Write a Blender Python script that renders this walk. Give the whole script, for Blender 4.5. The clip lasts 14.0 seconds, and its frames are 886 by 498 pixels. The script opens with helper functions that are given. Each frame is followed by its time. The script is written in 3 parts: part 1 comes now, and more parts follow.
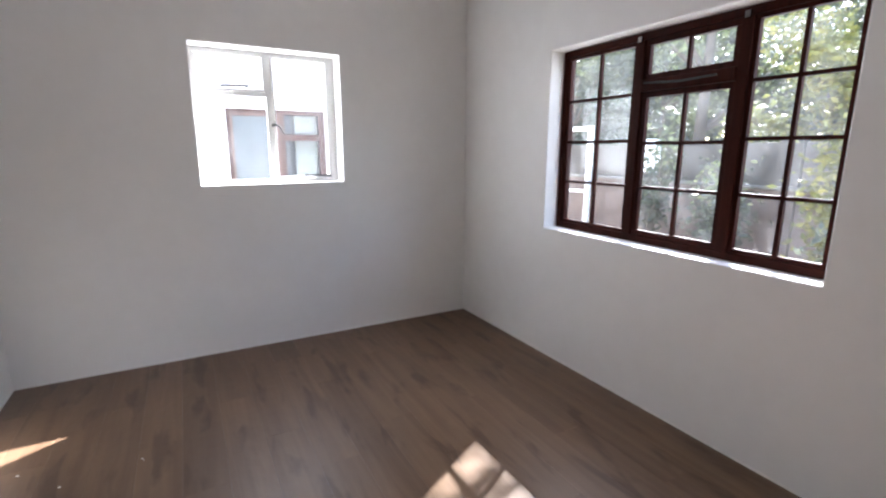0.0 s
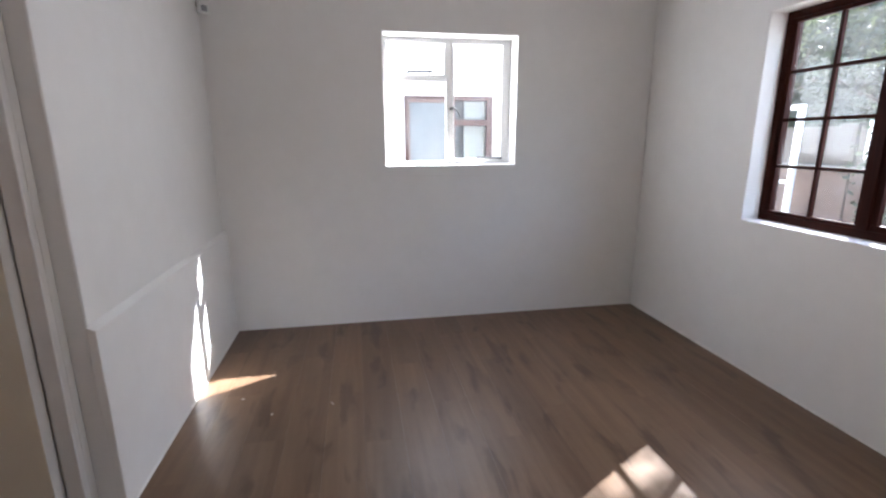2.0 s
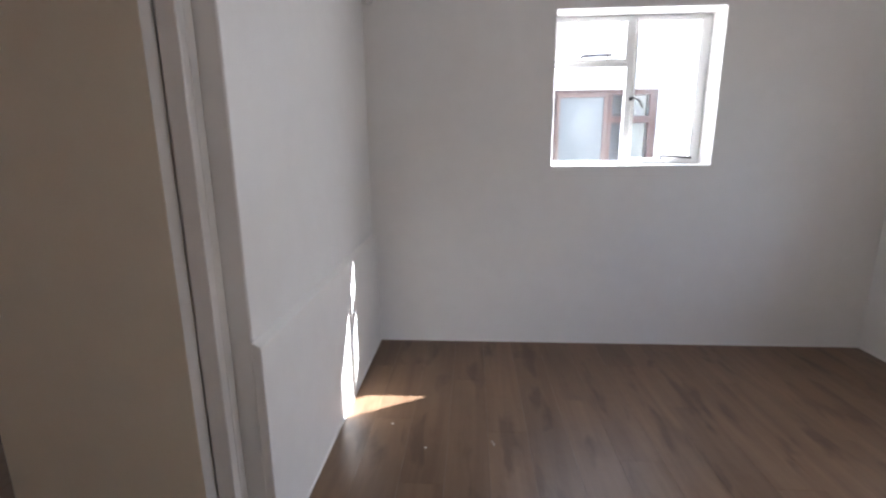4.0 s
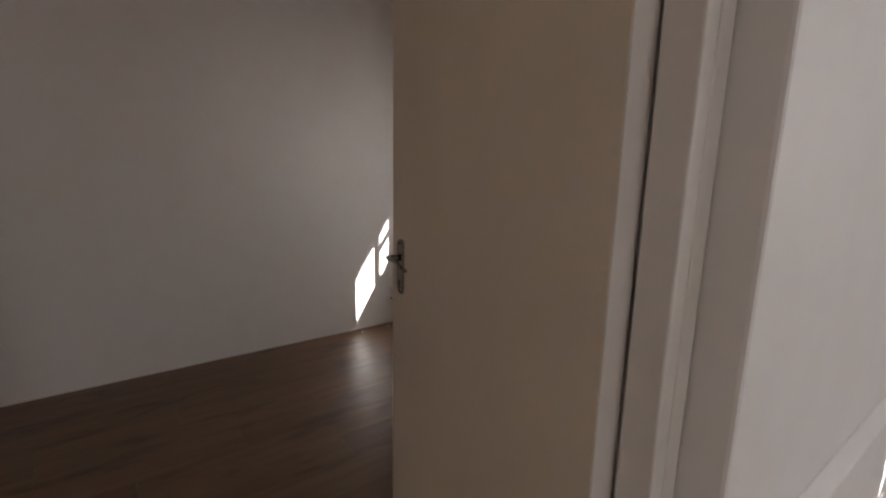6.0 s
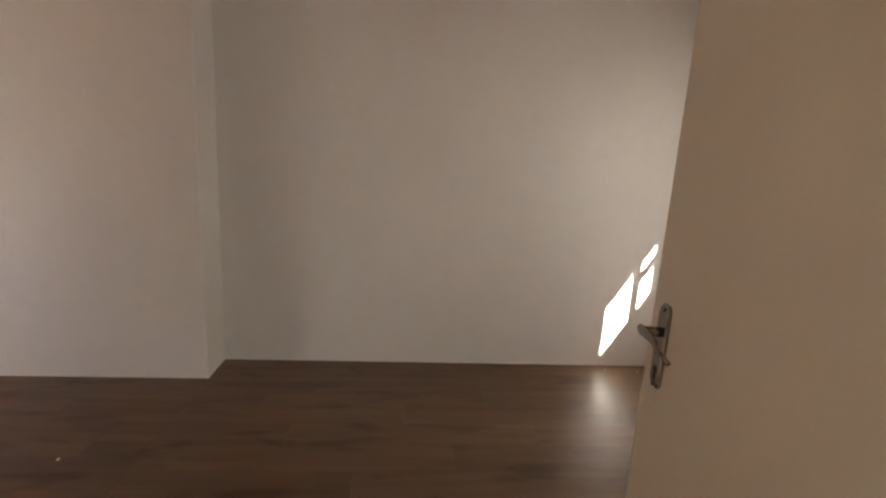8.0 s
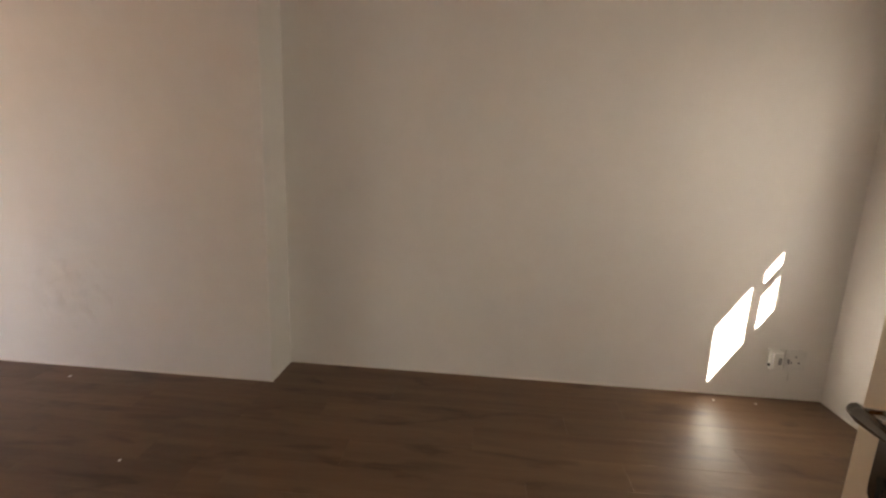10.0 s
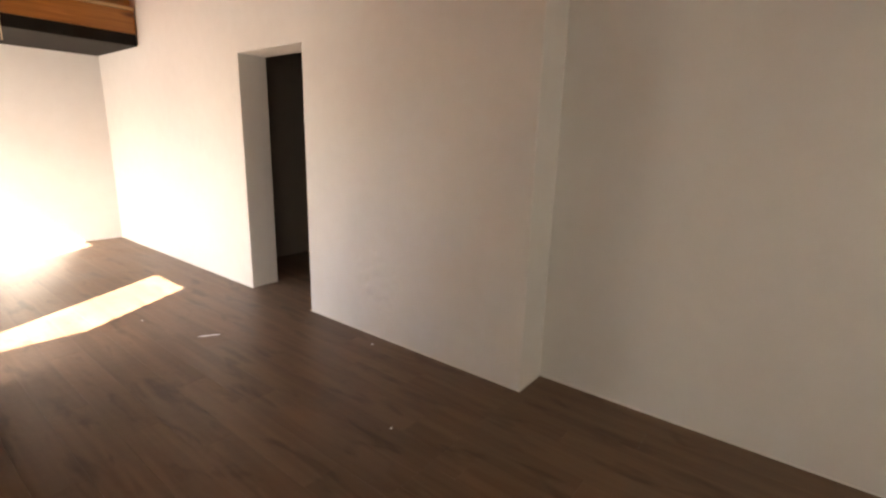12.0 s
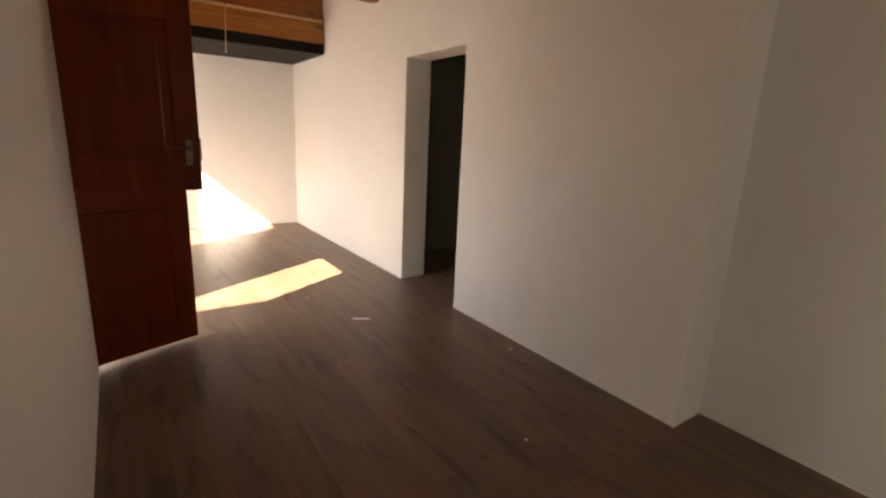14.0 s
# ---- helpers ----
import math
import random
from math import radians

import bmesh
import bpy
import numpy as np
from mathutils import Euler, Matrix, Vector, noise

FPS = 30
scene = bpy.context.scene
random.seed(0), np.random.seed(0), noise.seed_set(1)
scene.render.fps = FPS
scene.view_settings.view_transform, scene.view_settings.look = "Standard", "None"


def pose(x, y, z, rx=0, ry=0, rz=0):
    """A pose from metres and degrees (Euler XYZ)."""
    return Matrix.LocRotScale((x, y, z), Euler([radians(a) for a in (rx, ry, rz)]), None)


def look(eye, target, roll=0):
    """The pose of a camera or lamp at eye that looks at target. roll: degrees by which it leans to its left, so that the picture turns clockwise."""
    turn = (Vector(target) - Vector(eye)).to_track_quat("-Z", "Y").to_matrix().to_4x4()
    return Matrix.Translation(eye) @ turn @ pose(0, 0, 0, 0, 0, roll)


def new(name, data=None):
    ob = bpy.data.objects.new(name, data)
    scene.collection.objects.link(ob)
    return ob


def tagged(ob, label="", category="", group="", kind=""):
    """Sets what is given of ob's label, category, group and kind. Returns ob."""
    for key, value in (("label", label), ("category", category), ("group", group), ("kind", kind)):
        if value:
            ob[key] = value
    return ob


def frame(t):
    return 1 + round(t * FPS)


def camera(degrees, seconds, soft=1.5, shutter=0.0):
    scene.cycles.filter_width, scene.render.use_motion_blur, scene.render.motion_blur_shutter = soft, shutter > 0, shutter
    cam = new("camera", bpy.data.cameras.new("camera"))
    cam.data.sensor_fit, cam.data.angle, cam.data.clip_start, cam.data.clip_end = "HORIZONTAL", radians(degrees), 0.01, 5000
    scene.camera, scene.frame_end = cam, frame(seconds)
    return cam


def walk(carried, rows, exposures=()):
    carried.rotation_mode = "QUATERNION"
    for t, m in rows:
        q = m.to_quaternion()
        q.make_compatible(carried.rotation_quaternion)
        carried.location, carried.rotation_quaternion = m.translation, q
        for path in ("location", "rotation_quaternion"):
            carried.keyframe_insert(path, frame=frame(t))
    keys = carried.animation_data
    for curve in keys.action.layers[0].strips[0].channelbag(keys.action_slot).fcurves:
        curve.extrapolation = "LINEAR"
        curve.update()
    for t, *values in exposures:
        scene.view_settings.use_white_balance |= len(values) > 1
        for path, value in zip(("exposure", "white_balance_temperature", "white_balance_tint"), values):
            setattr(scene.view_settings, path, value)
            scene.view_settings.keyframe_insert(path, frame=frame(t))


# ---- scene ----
# camera and walk
cam = camera(86.8, 14.0, soft=2.3)
PATH = [
    (0, (0.21, -0.052, 1.395), (1.151, 1.664, 0.984), 0.1),
    (0.5, (0.198, -0.051, 1.378), (1.024, 1.722, 0.959), 0),
    (1, (0.164, -0.028, 1.364), (0.832, 1.807, 0.932), -0.2),
    (1.5, (0.127, -0.013, 1.361), (0.657, 1.863, 0.914), -0.2),
    (2, (0.097, 0.004, 1.356), (0.445, 1.919, 0.897), -0.2),
    (2.2, (0.059, 0.018, 1.35), (0.342, 1.94, 0.876), 0),
    (4.3, (-0.186, 0.545, 1.305), (-0.456, 2.479, 0.875), -0.6),
    (4.5, (-0.166, 0.628, 1.347), (-0.569, 2.541, 0.925), -0.5),
    (5, (-0.22, 0.81, 1.341), (-1.076, 2.562, 0.895), 0.8),
    (5.5, (-0.383, 0.924, 1.313), (-1.602, 2.444, 0.863), 1),
    (6, (-0.616, 1.04, 1.344), (-2.184, 2.222, 0.964), 1.2),
    (6.5, (-0.741, 1.083, 1.346), (-2.457, 2.05, 0.994), 1.6),
    (7, (-0.866, 1.147, 1.342), (-2.728, 1.801, 1.012), 1.5),
    (7.5, (-0.917, 1.203, 1.349), (-2.859, 1.535, 1.003), 2.8),
    (7.7, (-0.928, 1.217, 1.356), (-2.877, 1.475, 0.99), 3.1),
    (9.8, (-1.14, 1.265, 1.33), (-3.09, 1.185, 0.905), 2.4),
    (10, (-1.216, 1.276, 1.316), (-3.167, 1.122, 0.906), 2.25),
    (10.5, (-1.325, 1.385, 1.345), (-3.249, 1.017, 0.941), 1.2),
    (11, (-1.346, 1.392, 1.384), (-3.145, 0.617, 0.98), -0),
    (11.5, (-1.341, 1.359, 1.426), (-3.004, 0.339, 0.989), 0.9),
    (12, (-1.314, 1.31, 1.436), (-2.851, 0.115, 0.979), 1.6),
    (12.5, (-1.316, 1.281, 1.435), (-2.74, -0.046, 0.977), 1.8),
    (13, (-1.324, 1.261, 1.426), (-2.644, -0.164, 0.951), 2),
    (13.5, (-1.322, 1.244, 1.425), (-2.525, -0.28, 0.947), 2),
    (14, (-1.314, 1.221, 1.421), (-2.426, -0.373, 0.953), 2.6),
]
EXPOSURE = [
    (0.0, 3.32, 6050, 15), (2.2, 3.26, 6050, 15), (4.4, 3.2, 6050, 15), (5.0, 3.1, 6100, 15), (5.5, 3.0, 6300, 16),
    (6.0, 3.0, 6700, 17.5), (6.5, 3.36, 7100, 17), (7.5, 3.83, 7450, 16), (9.8, 4.0, 7900, 14.5), (11.0, 4.02, 8000, 14),
    (12.0, 4.1, 8000, 14), (13.0, 3.87, 8200, 14.5), (14.0, 3.5, 8400, 15),
]
walk(cam, [(t, look(eye, target, roll)) for t, eye, target, roll in PATH], EXPOSURE)

# world and sun: morning sun from the east-north-east
SUN_WAY = Vector((-1.0, -0.57, -0.907)).normalized()
world = bpy.data.worlds.new("world")
scene.world = world
world.use_nodes = True
wn = world.node_tree.nodes
sky = wn.new("ShaderNodeTexSky")
sky.sky_type = "NISHITA"
sky.sun_disc = False
sky.sun_elevation = math.asin(-SUN_WAY.z)
sky.sun_rotation = math.atan2(-SUN_WAY.x, -SUN_WAY.y)
world.node_tree.links.new(sky.outputs[0], wn["Background"].inputs[0])
wn["Background"].inputs[1].default_value = 0.12
sun_data = bpy.data.lights.new("sun", "SUN")
sun_data.energy = 5.0
sun_data.angle = radians(0.5)
sun_data.color = (1.0, 0.98, 0.955)
sun = new("sun", sun_data)
sun.rotation_euler = SUN_WAY.to_track_quat("-Z", "Y").to_euler()


def sky_opening(name, at, target, wide, high, watts, colour):
    """Skylight that comes in through one window or doorway."""
    d = bpy.data.lights.new(name, "AREA")
    d.shape, d.size, d.size_y, d.energy, d.color = "RECTANGLE", wide, high, watts, colour
    ob = new(name, d)
    ob.matrix_basis = look(at, target)
    return ob


sky_opening("skylight_window_east", (2.68, 1.54, 1.62), (0.9, 1.54, 0.6), 1.8, 1.2, 2.6, (0.97, 0.97, 1.0))
sky_opening("skylight_window_north", (0.78, 3.635, 1.61), (0.78, 1.0, 1.3), 0.9, 0.84, 2.1, (0.97, 0.97, 1.0))
sky_opening("skylight_stable_door", (-0.84, -2.27, 1.05), (-3.0, -2.27, 0.9), 0.78, 1.95, 0.7, (0.95, 0.96, 1.0))
sky_opening("skylight_side_door", (-0.84, -4.92, 1.05), (-3.0, -4.92, 0.9), 0.98, 1.95, 2.2, (0.95, 0.96, 1.0))
sky_opening("skylight_window_small", (-2.84, 3.372, 1.38), (-2.84, 1.0, 1.0), 0.55, 0.4, 0.85, (1.0, 0.95, 0.89))


# ---------------------------------------------------------------- materials
def material(name, rough=0.6, metal=0.0):
    m = bpy.data.materials.new(name)
    m.use_nodes = True
    b = m.node_tree.nodes["Principled BSDF"]
    b.inputs["Roughness"].default_value = rough
    b.inputs["Metallic"].default_value = metal
    return m, m.node_tree.nodes, m.node_tree.links, b


def coords(nodes, links, scale=(1, 1, 1), world_space=True):
    """Texture coordinates in metres."""
    mp = nodes.new("ShaderNodeMapping")
    mp.inputs["Scale"].default_value = scale
    if world_space:
        g = nodes.new("ShaderNodeNewGeometry")
        links.new(g.outputs["Position"], mp.inputs["Vector"])
    else:
        g = nodes.new("ShaderNodeTexCoord")
        links.new(g.outputs["Object"], mp.inputs["Vector"])
    return mp.outputs[0]


def noise_tex(nodes, links, vec, scale, detail=4.0, rough=0.55, distort=0.0):
    n = nodes.new("ShaderNodeTexNoise")
    n.inputs["Scale"].default_value = scale
    n.inputs["Detail"].default_value = detail
    n.inputs["Roughness"].default_value = rough
    n.inputs["Distortion"].default_value = distort
    links.new(vec, n.inputs["Vector"])
    return n.outputs["Fac"]


def ramp(nodes, links, fac, stops):
    r = nodes.new("ShaderNodeValToRGB")
    el = r.color_ramp.elements
    while len(el) < len(stops):
        el.new(0.5)
    for e, (p, c) in zip(el, stops):
        e.position = p
        e.color = (*c, 1.0)
    links.new(fac, r.inputs[0])
    return r.outputs[0]


def mix(nodes, links, fac, a, b, mode="MIX"):
    n = nodes.new("ShaderNodeMix")
    n.data_type = "RGBA"
    n.blend_type = mode
    for socket, value in ((n.inputs[0], fac), (n.inputs[6], a), (n.inputs[7], b)):
        if isinstance(value, (int, float)):
            socket.default_value = value
        elif isinstance(value, tuple):
            socket.default_value = (*value, 1.0)
        else:
            links.new(value, socket)
    return n.outputs[2]


def bump(nodes, links, b, height, strength, distance):
    n = nodes.new("ShaderNodeBump")
    n.inputs["Strength"].default_value = strength
    n.inputs["Distance"].default_value = distance
    links.new(height, n.inputs["Height"])
    links.new(n.outputs[0], b.inputs["Normal"])
    return n


def plain(name, colour, rough=0.5, metal=0.0, vary=0.12, scale=6.0, relief=0.0, fine=120.0):
    """One colour with stains at two scales and a fine relief."""
    m, nodes, links, b = material(name, rough, metal)
    v = coords(nodes, links)
    big = noise_tex(nodes, links, v, scale)
    small = noise_tex(nodes, links, v, fine, 3.0)
    dark = tuple(c * (1 - vary) for c in colour)
    light = tuple(min(1.0, c * (1 + vary * 0.6)) for c in colour)
    base = ramp(nodes, links, big, [(0.3, dark), (0.7, light)])
    links.new(mix(nodes, links, 0.06, base, small, "OVERLAY"), b.inputs["Base Color"])
    if relief:
        bump(nodes, links, b, small, relief, 0.002)
    return m


def plaster(name, colour):
    """Painted, hand-floated plaster: faint stains, waviness and a fine roller grain."""
    m, nodes, links, b = material(name, 0.62)
    v = coords(nodes, links)
    stains = noise_tex(nodes, links, v, 1.3, 5.0)
    mottle = noise_tex(nodes, links, v, 9.0, 4.0)
    c1 = ramp(nodes, links, stains, [(0.3, tuple(c * 0.965 for c in colour)), (0.7, colour)])
    c2 = ramp(nodes, links, mottle, [(0.35, (0.98, 0.978, 0.976)), (0.65, (1, 1, 1))])
    links.new(mix(nodes, links, 1.0, c1, c2, "MULTIPLY"), b.inputs["Base Color"])
    wave = noise_tex(nodes, links, v, 3.2, 2.0)
    grain = noise_tex(nodes, links, v, 70.0, 3.0)
    lumps = noise_tex(nodes, links, v, 16.0, 3.0)
    h = nodes.new("ShaderNodeMath")
    h.operation = "MULTIPLY_ADD"
    links.new(grain, h.inputs[0])
    h.inputs[1].default_value = 0.06
    links.new(wave, h.inputs[2])
    h2 = nodes.new("ShaderNodeMath")
    h2.operation = "MULTIPLY_ADD"
    links.new(lumps, h2.inputs[0])
    h2.inputs[1].default_value = 0.18
    links.new(h.outputs[0], h2.inputs[2])
    bump(nodes, links, b, h2.outputs[0], 0.2, 0.01)
    return m


def wood(name, dark, light, rough, along="X", knots=False, scale=1.0, by_object=False, coat=0.0):
    """Grain streaks along one axis, with knots and worn patches."""
    m, nodes, links, b = material(name, rough)
    s = {"X": (1.2, 22, 22), "Y": (22, 1.2, 22), "Z": (22, 22, 1.2)}[along]
    v = coords(nodes, links, tuple(k * scale for k in s), world_space=not by_object)
    if by_object:
        oi = nodes.new("ShaderNodeObjectInfo")
        add = nodes.new("ShaderNodeVectorMath")
        add.operation = "ADD"
        mul = nodes.new("ShaderNodeMath")
        mul.operation = "MULTIPLY"
        mul.inputs[1].default_value = 57.0
        links.new(oi.outputs["Random"], mul.inputs[0])
        comb = nodes.new("ShaderNodeCombineXYZ")
        for i in range(3):
            links.new(mul.outputs[0], comb.inputs[i])
        links.new(v, add.inputs[0])
        links.new(comb.outputs[0], add.inputs[1])
        v = add.outputs[0]
    streak = noise_tex(nodes, links, v, 1.0, 6.0, 0.6, 0.6)
    fine = noise_tex(nodes, links, v, 4.0, 4.0, 0.6)
    base = ramp(nodes, links, streak, [(0.28, dark), (0.5, tuple((a + c) / 2 for a, c in zip(dark, light))), (0.72, light)])
    base = mix(nodes, links, 0.14, base, fine, "OVERLAY")
    if knots:
        k = coords(nodes, links, {"X": (2.2, 7, 7), "Y": (7, 2.2, 7), "Z": (7, 7, 2.2)}[along], world_space=not by_object)
        vo = nodes.new("ShaderNodeTexVoronoi")
        vo.inputs["Scale"].default_value = 1.0
        links.new(k, vo.inputs["Vector"])
        kn = ramp(nodes, links, vo.outputs["Distance"], [(0.1, (0.16, 0.09, 0.05)), (0.28, (1, 1, 1))])
        base = mix(nodes, links, 0.8, base, kn, "MULTIPLY")
    if by_object:
        tone = ramp(nodes, links, oi.outputs["Random"], [(0.0, (0.9, 0.89, 0.885)), (1.0, (1.07, 1.065, 1.06))])
        base = mix(nodes, links, 1.0, base, tone, "MULTIPLY")
        w = coords(nodes, links)
        scuff = noise_tex(nodes, links, w, 2.2, 5.0)
        rr = nodes.new("ShaderNodeMapRange")
        rr.inputs[3].default_value = rough - 0.09
        rr.inputs[4].default_value = rough + 0.12
        links.new(scuff, rr.inputs[0])
        links.new(rr.outputs[0], b.inputs["Roughness"])
        dust = ramp(nodes, links, scuff, [(0.35, (0.9, 0.9, 0.9)), (0.7, (1.06, 1.06, 1.07))])
        base = mix(nodes, links, 1.0, base, dust, "MULTIPLY")
        sm = coords(nodes, links, (9.0, 2.4, 9.0))
        smudge = noise_tex(nodes, links, sm, 1.0, 3.0, 0.5, 0.4)
        base = mix(nodes, links, 1.0, base, ramp(nodes, links, smudge, [(0.33, (0.62, 0.59, 0.57)), (0.44, (1, 1, 1))]), "MULTIPLY")
    links.new(base, b.inputs["Base Color"])
    b.inputs["Coat Weight"].default_value = coat
    b.inputs["Coat Roughness"].default_value = 0.25
    if by_object:
        ripple = noise_tex(nodes, links, coords(nodes, links, (1.0, 0.6, 1.0)), 26.0, 2.0, 0.45)
        h = nodes.new("ShaderNodeMath")
        h.operation = "MULTIPLY_ADD"
        links.new(fine, h.inputs[0])
        h.inputs[1].default_value = 0.12
        links.new(ripple, h.inputs[2])
        bump(nodes, links, b, h.outputs[0], 0.35, 0.004)
    else:
        bump(nodes, links, b, fine, 0.12, 0.002)
    return m


def glass(name, dusty=0.0, tint=(0.95, 0.97, 0.97)):
    """A thin window pane: clear, glossy by its angle, with a little dust."""
    m = bpy.data.materials.new(name)
    m.use_nodes = True
    nodes, links = m.node_tree.nodes, m.node_tree.links
    nodes.remove(nodes["Principled BSDF"])
    tr = nodes.new("ShaderNodeBsdfTransparent")
    tr.inputs[0].default_value = (*tint, 1)
    gl = nodes.new("ShaderNodeBsdfGlossy")
    gl.inputs["Roughness"].default_value = 0.02
    lw = nodes.new("ShaderNodeLayerWeight")
    lw.inputs[0].default_value = 0.25
    fr = nodes.new("ShaderNodeMapRange")
    fr.inputs[3].default_value = 0.015
    fr.inputs[4].default_value = 0.1
    links.new(lw.outputs["Facing"], fr.inputs[0])
    ms = nodes.new("ShaderNodeMixShader")
    links.new(fr.outputs[0], ms.inputs[0])
    links.new(tr.outputs[0], ms.inputs[1])
    links.new(gl.outputs[0], ms.inputs[2])
    last = ms.outputs[0]
    if dusty:
        df = nodes.new("ShaderNodeBsdfTranslucent")
        df.inputs[0].default_value = (0.75, 0.77, 0.78, 1)
        v = coords(nodes, links)
        f = noise_tex(nodes, links, v, 6.0, 4.0)
        k = nodes.new("ShaderNodeMapRange")
        k.inputs[1].default_value = 0.3
        k.inputs[2].default_value = 0.85
        k.inputs[4].default_value = dusty
        links.new(f, k.inputs[0])
        m2 = nodes.new("ShaderNodeMixShader")
        links.new(k.outputs[0], m2.inputs[0])
        links.new(last, m2.inputs[1])
        links.new(df.outputs[0], m2.inputs[2])
        last = m2.outputs[0]
    links.new(last, nodes["Material Output"].inputs[0])
    return m


WHITE_WALL = plaster("white_plaster", (0.85, 0.83, 0.8))
CEILING_WHITE = plain("ceiling_paint", (0.84, 0.83, 0.81), 0.7)
PLANK = wood("floor_plank", (0.12, 0.065, 0.034), (0.194, 0.117, 0.066), 0.4, "Y", by_object=True, scale=0.45)
PLANK.node_tree.nodes["Principled BSDF"].inputs["Specular IOR Level"].default_value = 0.36
PLANK.node_tree.nodes["Principled BSDF"].inputs["Sheen Weight"].default_value = 0.05
# dark base colour stands in for the shade of the unlit store
STORE_WALL_SHADED = plaster("store_wall_shaded", (0.28, 0.24, 0.2))
SUBFLOOR = plain("screed", (0.05, 0.042, 0.035), 0.8)
CREAM_PAINT = plain("cream_door_paint", (0.78, 0.7, 0.56), 0.42, 0, 0.05, 3.0, 0.08)
FRAME_PAINT = plain("frame_paint", (0.74, 0.71, 0.67), 0.4, 0, 0.06, 5.0, 0.1)
WHITE_PAINT = plain("white_gloss_paint", (0.8, 0.79, 0.77), 0.35, 0, 0.05, 8.0, 0.1)
STEEL = plain("brushed_steel", (0.27, 0.255, 0.24), 0.2, 1.0, 0.15, 20.0)
BLACK_METAL = plain("black_iron", (0.014, 0.013, 0.012), 0.6, 0.0)
BROWN_FRAME = wood("brown_window_timber", (0.016, 0.003, 0.0016), (0.045, 0.009, 0.0045), 0.55, "Z")
BROWN_FRAME.node_tree.nodes["Principled BSDF"].inputs["Specular IOR Level"].default_value = 0.08
MAHOGANY = wood("mahogany_varnish", (0.12, 0.015, 0.0015), (0.22, 0.034, 0.003), 0.34, "Z", scale=0.45)
MAHOGANY.node_tree.nodes["Principled BSDF"].inputs["Specular IOR Level"].default_value = 0.25
PINE = wood("varnished_pine", (0.22, 0.08, 0.014), (0.46, 0.2, 0.045), 0.4, "X", knots=True)
PALE_PINE = wood("pale_pine", (0.48, 0.32, 0.15), (0.66, 0.47, 0.25), 0.5, "X")
DARK_BOARD = plain("dark_stained_board", (0.014, 0.012, 0.01), 0.55, 0, 0.25, 4.0, 0.2)
DARK_BOARD.node_tree.nodes["Principled BSDF"].inputs["Specular IOR Level"].default_value = 0.08
SOCKET_WHITE = plain("white_plastic", (0.78, 0.77, 0.74), 0.3)
GREY_PLASTIC = plain("grey_plastic", (0.3, 0.3, 0.3), 0.4)
CORD = plain("pull_cord", (0.62, 0.52, 0.35), 0.8)
PANE = glass("window_glass", 0.003)
HAZY_PANE = glass("hazy_window_glass", 0.026)
DUSTY_PANE = glass("dusty_window_glass", 0.02)
FROSTED = plain("frosted_pane", (0.125, 0.145, 0.155), 0.25)
CURTAIN = plain("white_curtain", (0.3, 0.31, 0.31), 0.9)
DARK_PANE = plain("dark_room_pane", (0.06, 0.07, 0.09), 0.08)
NEIGHBOUR_WALL = plain("cream_render", (0.86, 0.84, 0.8), 0.8, 0, 0.02, 2.0, 0.3)
RED_TIMBER = wood("weathered_red_timber", (0.045, 0.017, 0.013), (0.09, 0.038, 0.03), 0.5, "Z")
PINK_TIMBER = wood("bleached_red_timber", (0.09, 0.05, 0.04), (0.16, 0.1, 0.08), 0.6, "Z")
GARDEN_WALL = plain("brown_garden_wall", (0.15, 0.105, 0.085), 0.9, 0, 0.3, 3.0, 0.4, 40.0)
COPING = plain("coping", (0.2, 0.18, 0.155), 0.9, 0, 0.15, 5.0, 0.3)
UPPER_WALL = plain("grey_beige_render", (0.105, 0.09, 0.075), 0.9, 0, 0.2, 3.0, 0.4, 40.0)
PAVING = plain("pale_ground", (0.3, 0.26, 0.2), 0.95, 0, 0.25, 1.5, 0.4, 30.0)
BARK = plain("bark", (0.13, 0.1, 0.075), 0.95, 0, 0.35, 8.0, 0.6, 35.0)
ROOF_TIN = plain("grey_roof_sheet", (0.3, 0.3, 0.3), 0.5, 0.3)


def leaf_material(name, a, b_):
    m, nodes, links, b = material(name, 0.5)
    g = nodes.new("ShaderNodeNewGeometry")
    links.new(ramp(nodes, links, g.outputs["Random Per Island"], [(0.0, a), (1.0, b_)]), b.inputs["Base Color"])
    b.inputs["Transmission Weight"].default_value = 0.0
    tl = nodes.new("ShaderNodeBsdfTranslucent")
    tl.inputs[0].default_value = (0.1, 0.12, 0.05, 1)
    ms = nodes.new("ShaderNodeMixShader")
    ms.inputs[0].default_value = 0.35
    links.new(b.outputs[0], ms.inputs[1])
    links.new(tl.outputs[0], ms.inputs[2])
    links.new(ms.outputs[0], nodes["Material Output"].inputs[0])
    return m


LEAF = leaf_material("leaf_green", (0.035, 0.06, 0.024), (0.1, 0.115, 0.045))
LEAF_YELLOW = leaf_material("leaf_yellow_green", (0.12, 0.13, 0.02), (0.34, 0.28, 0.045))
LEAF_DARK = leaf_material("leaf_dark", (0.035, 0.05, 0.035), (0.085, 0.1, 0.06))


# ---------------------------------------------------------------- mesh tools
def box(bm, x0, x1, y0, y1, z0, z1, m=None):
    vs = [bm.verts.new((x, y, z)) for z in (z0, z1) for y in (y0, y1) for x in (x0, x1)]
    if m is not None:
        for v in vs:
            v.co = m @ v.co
    for f in ((0, 2, 3, 1), (4, 5, 7, 6), (0, 1, 5, 4), (2, 6, 7, 3), (0, 4, 6, 2), (1, 3, 7, 5)):
        bm.faces.new([vs[i] for i in f])
    return vs


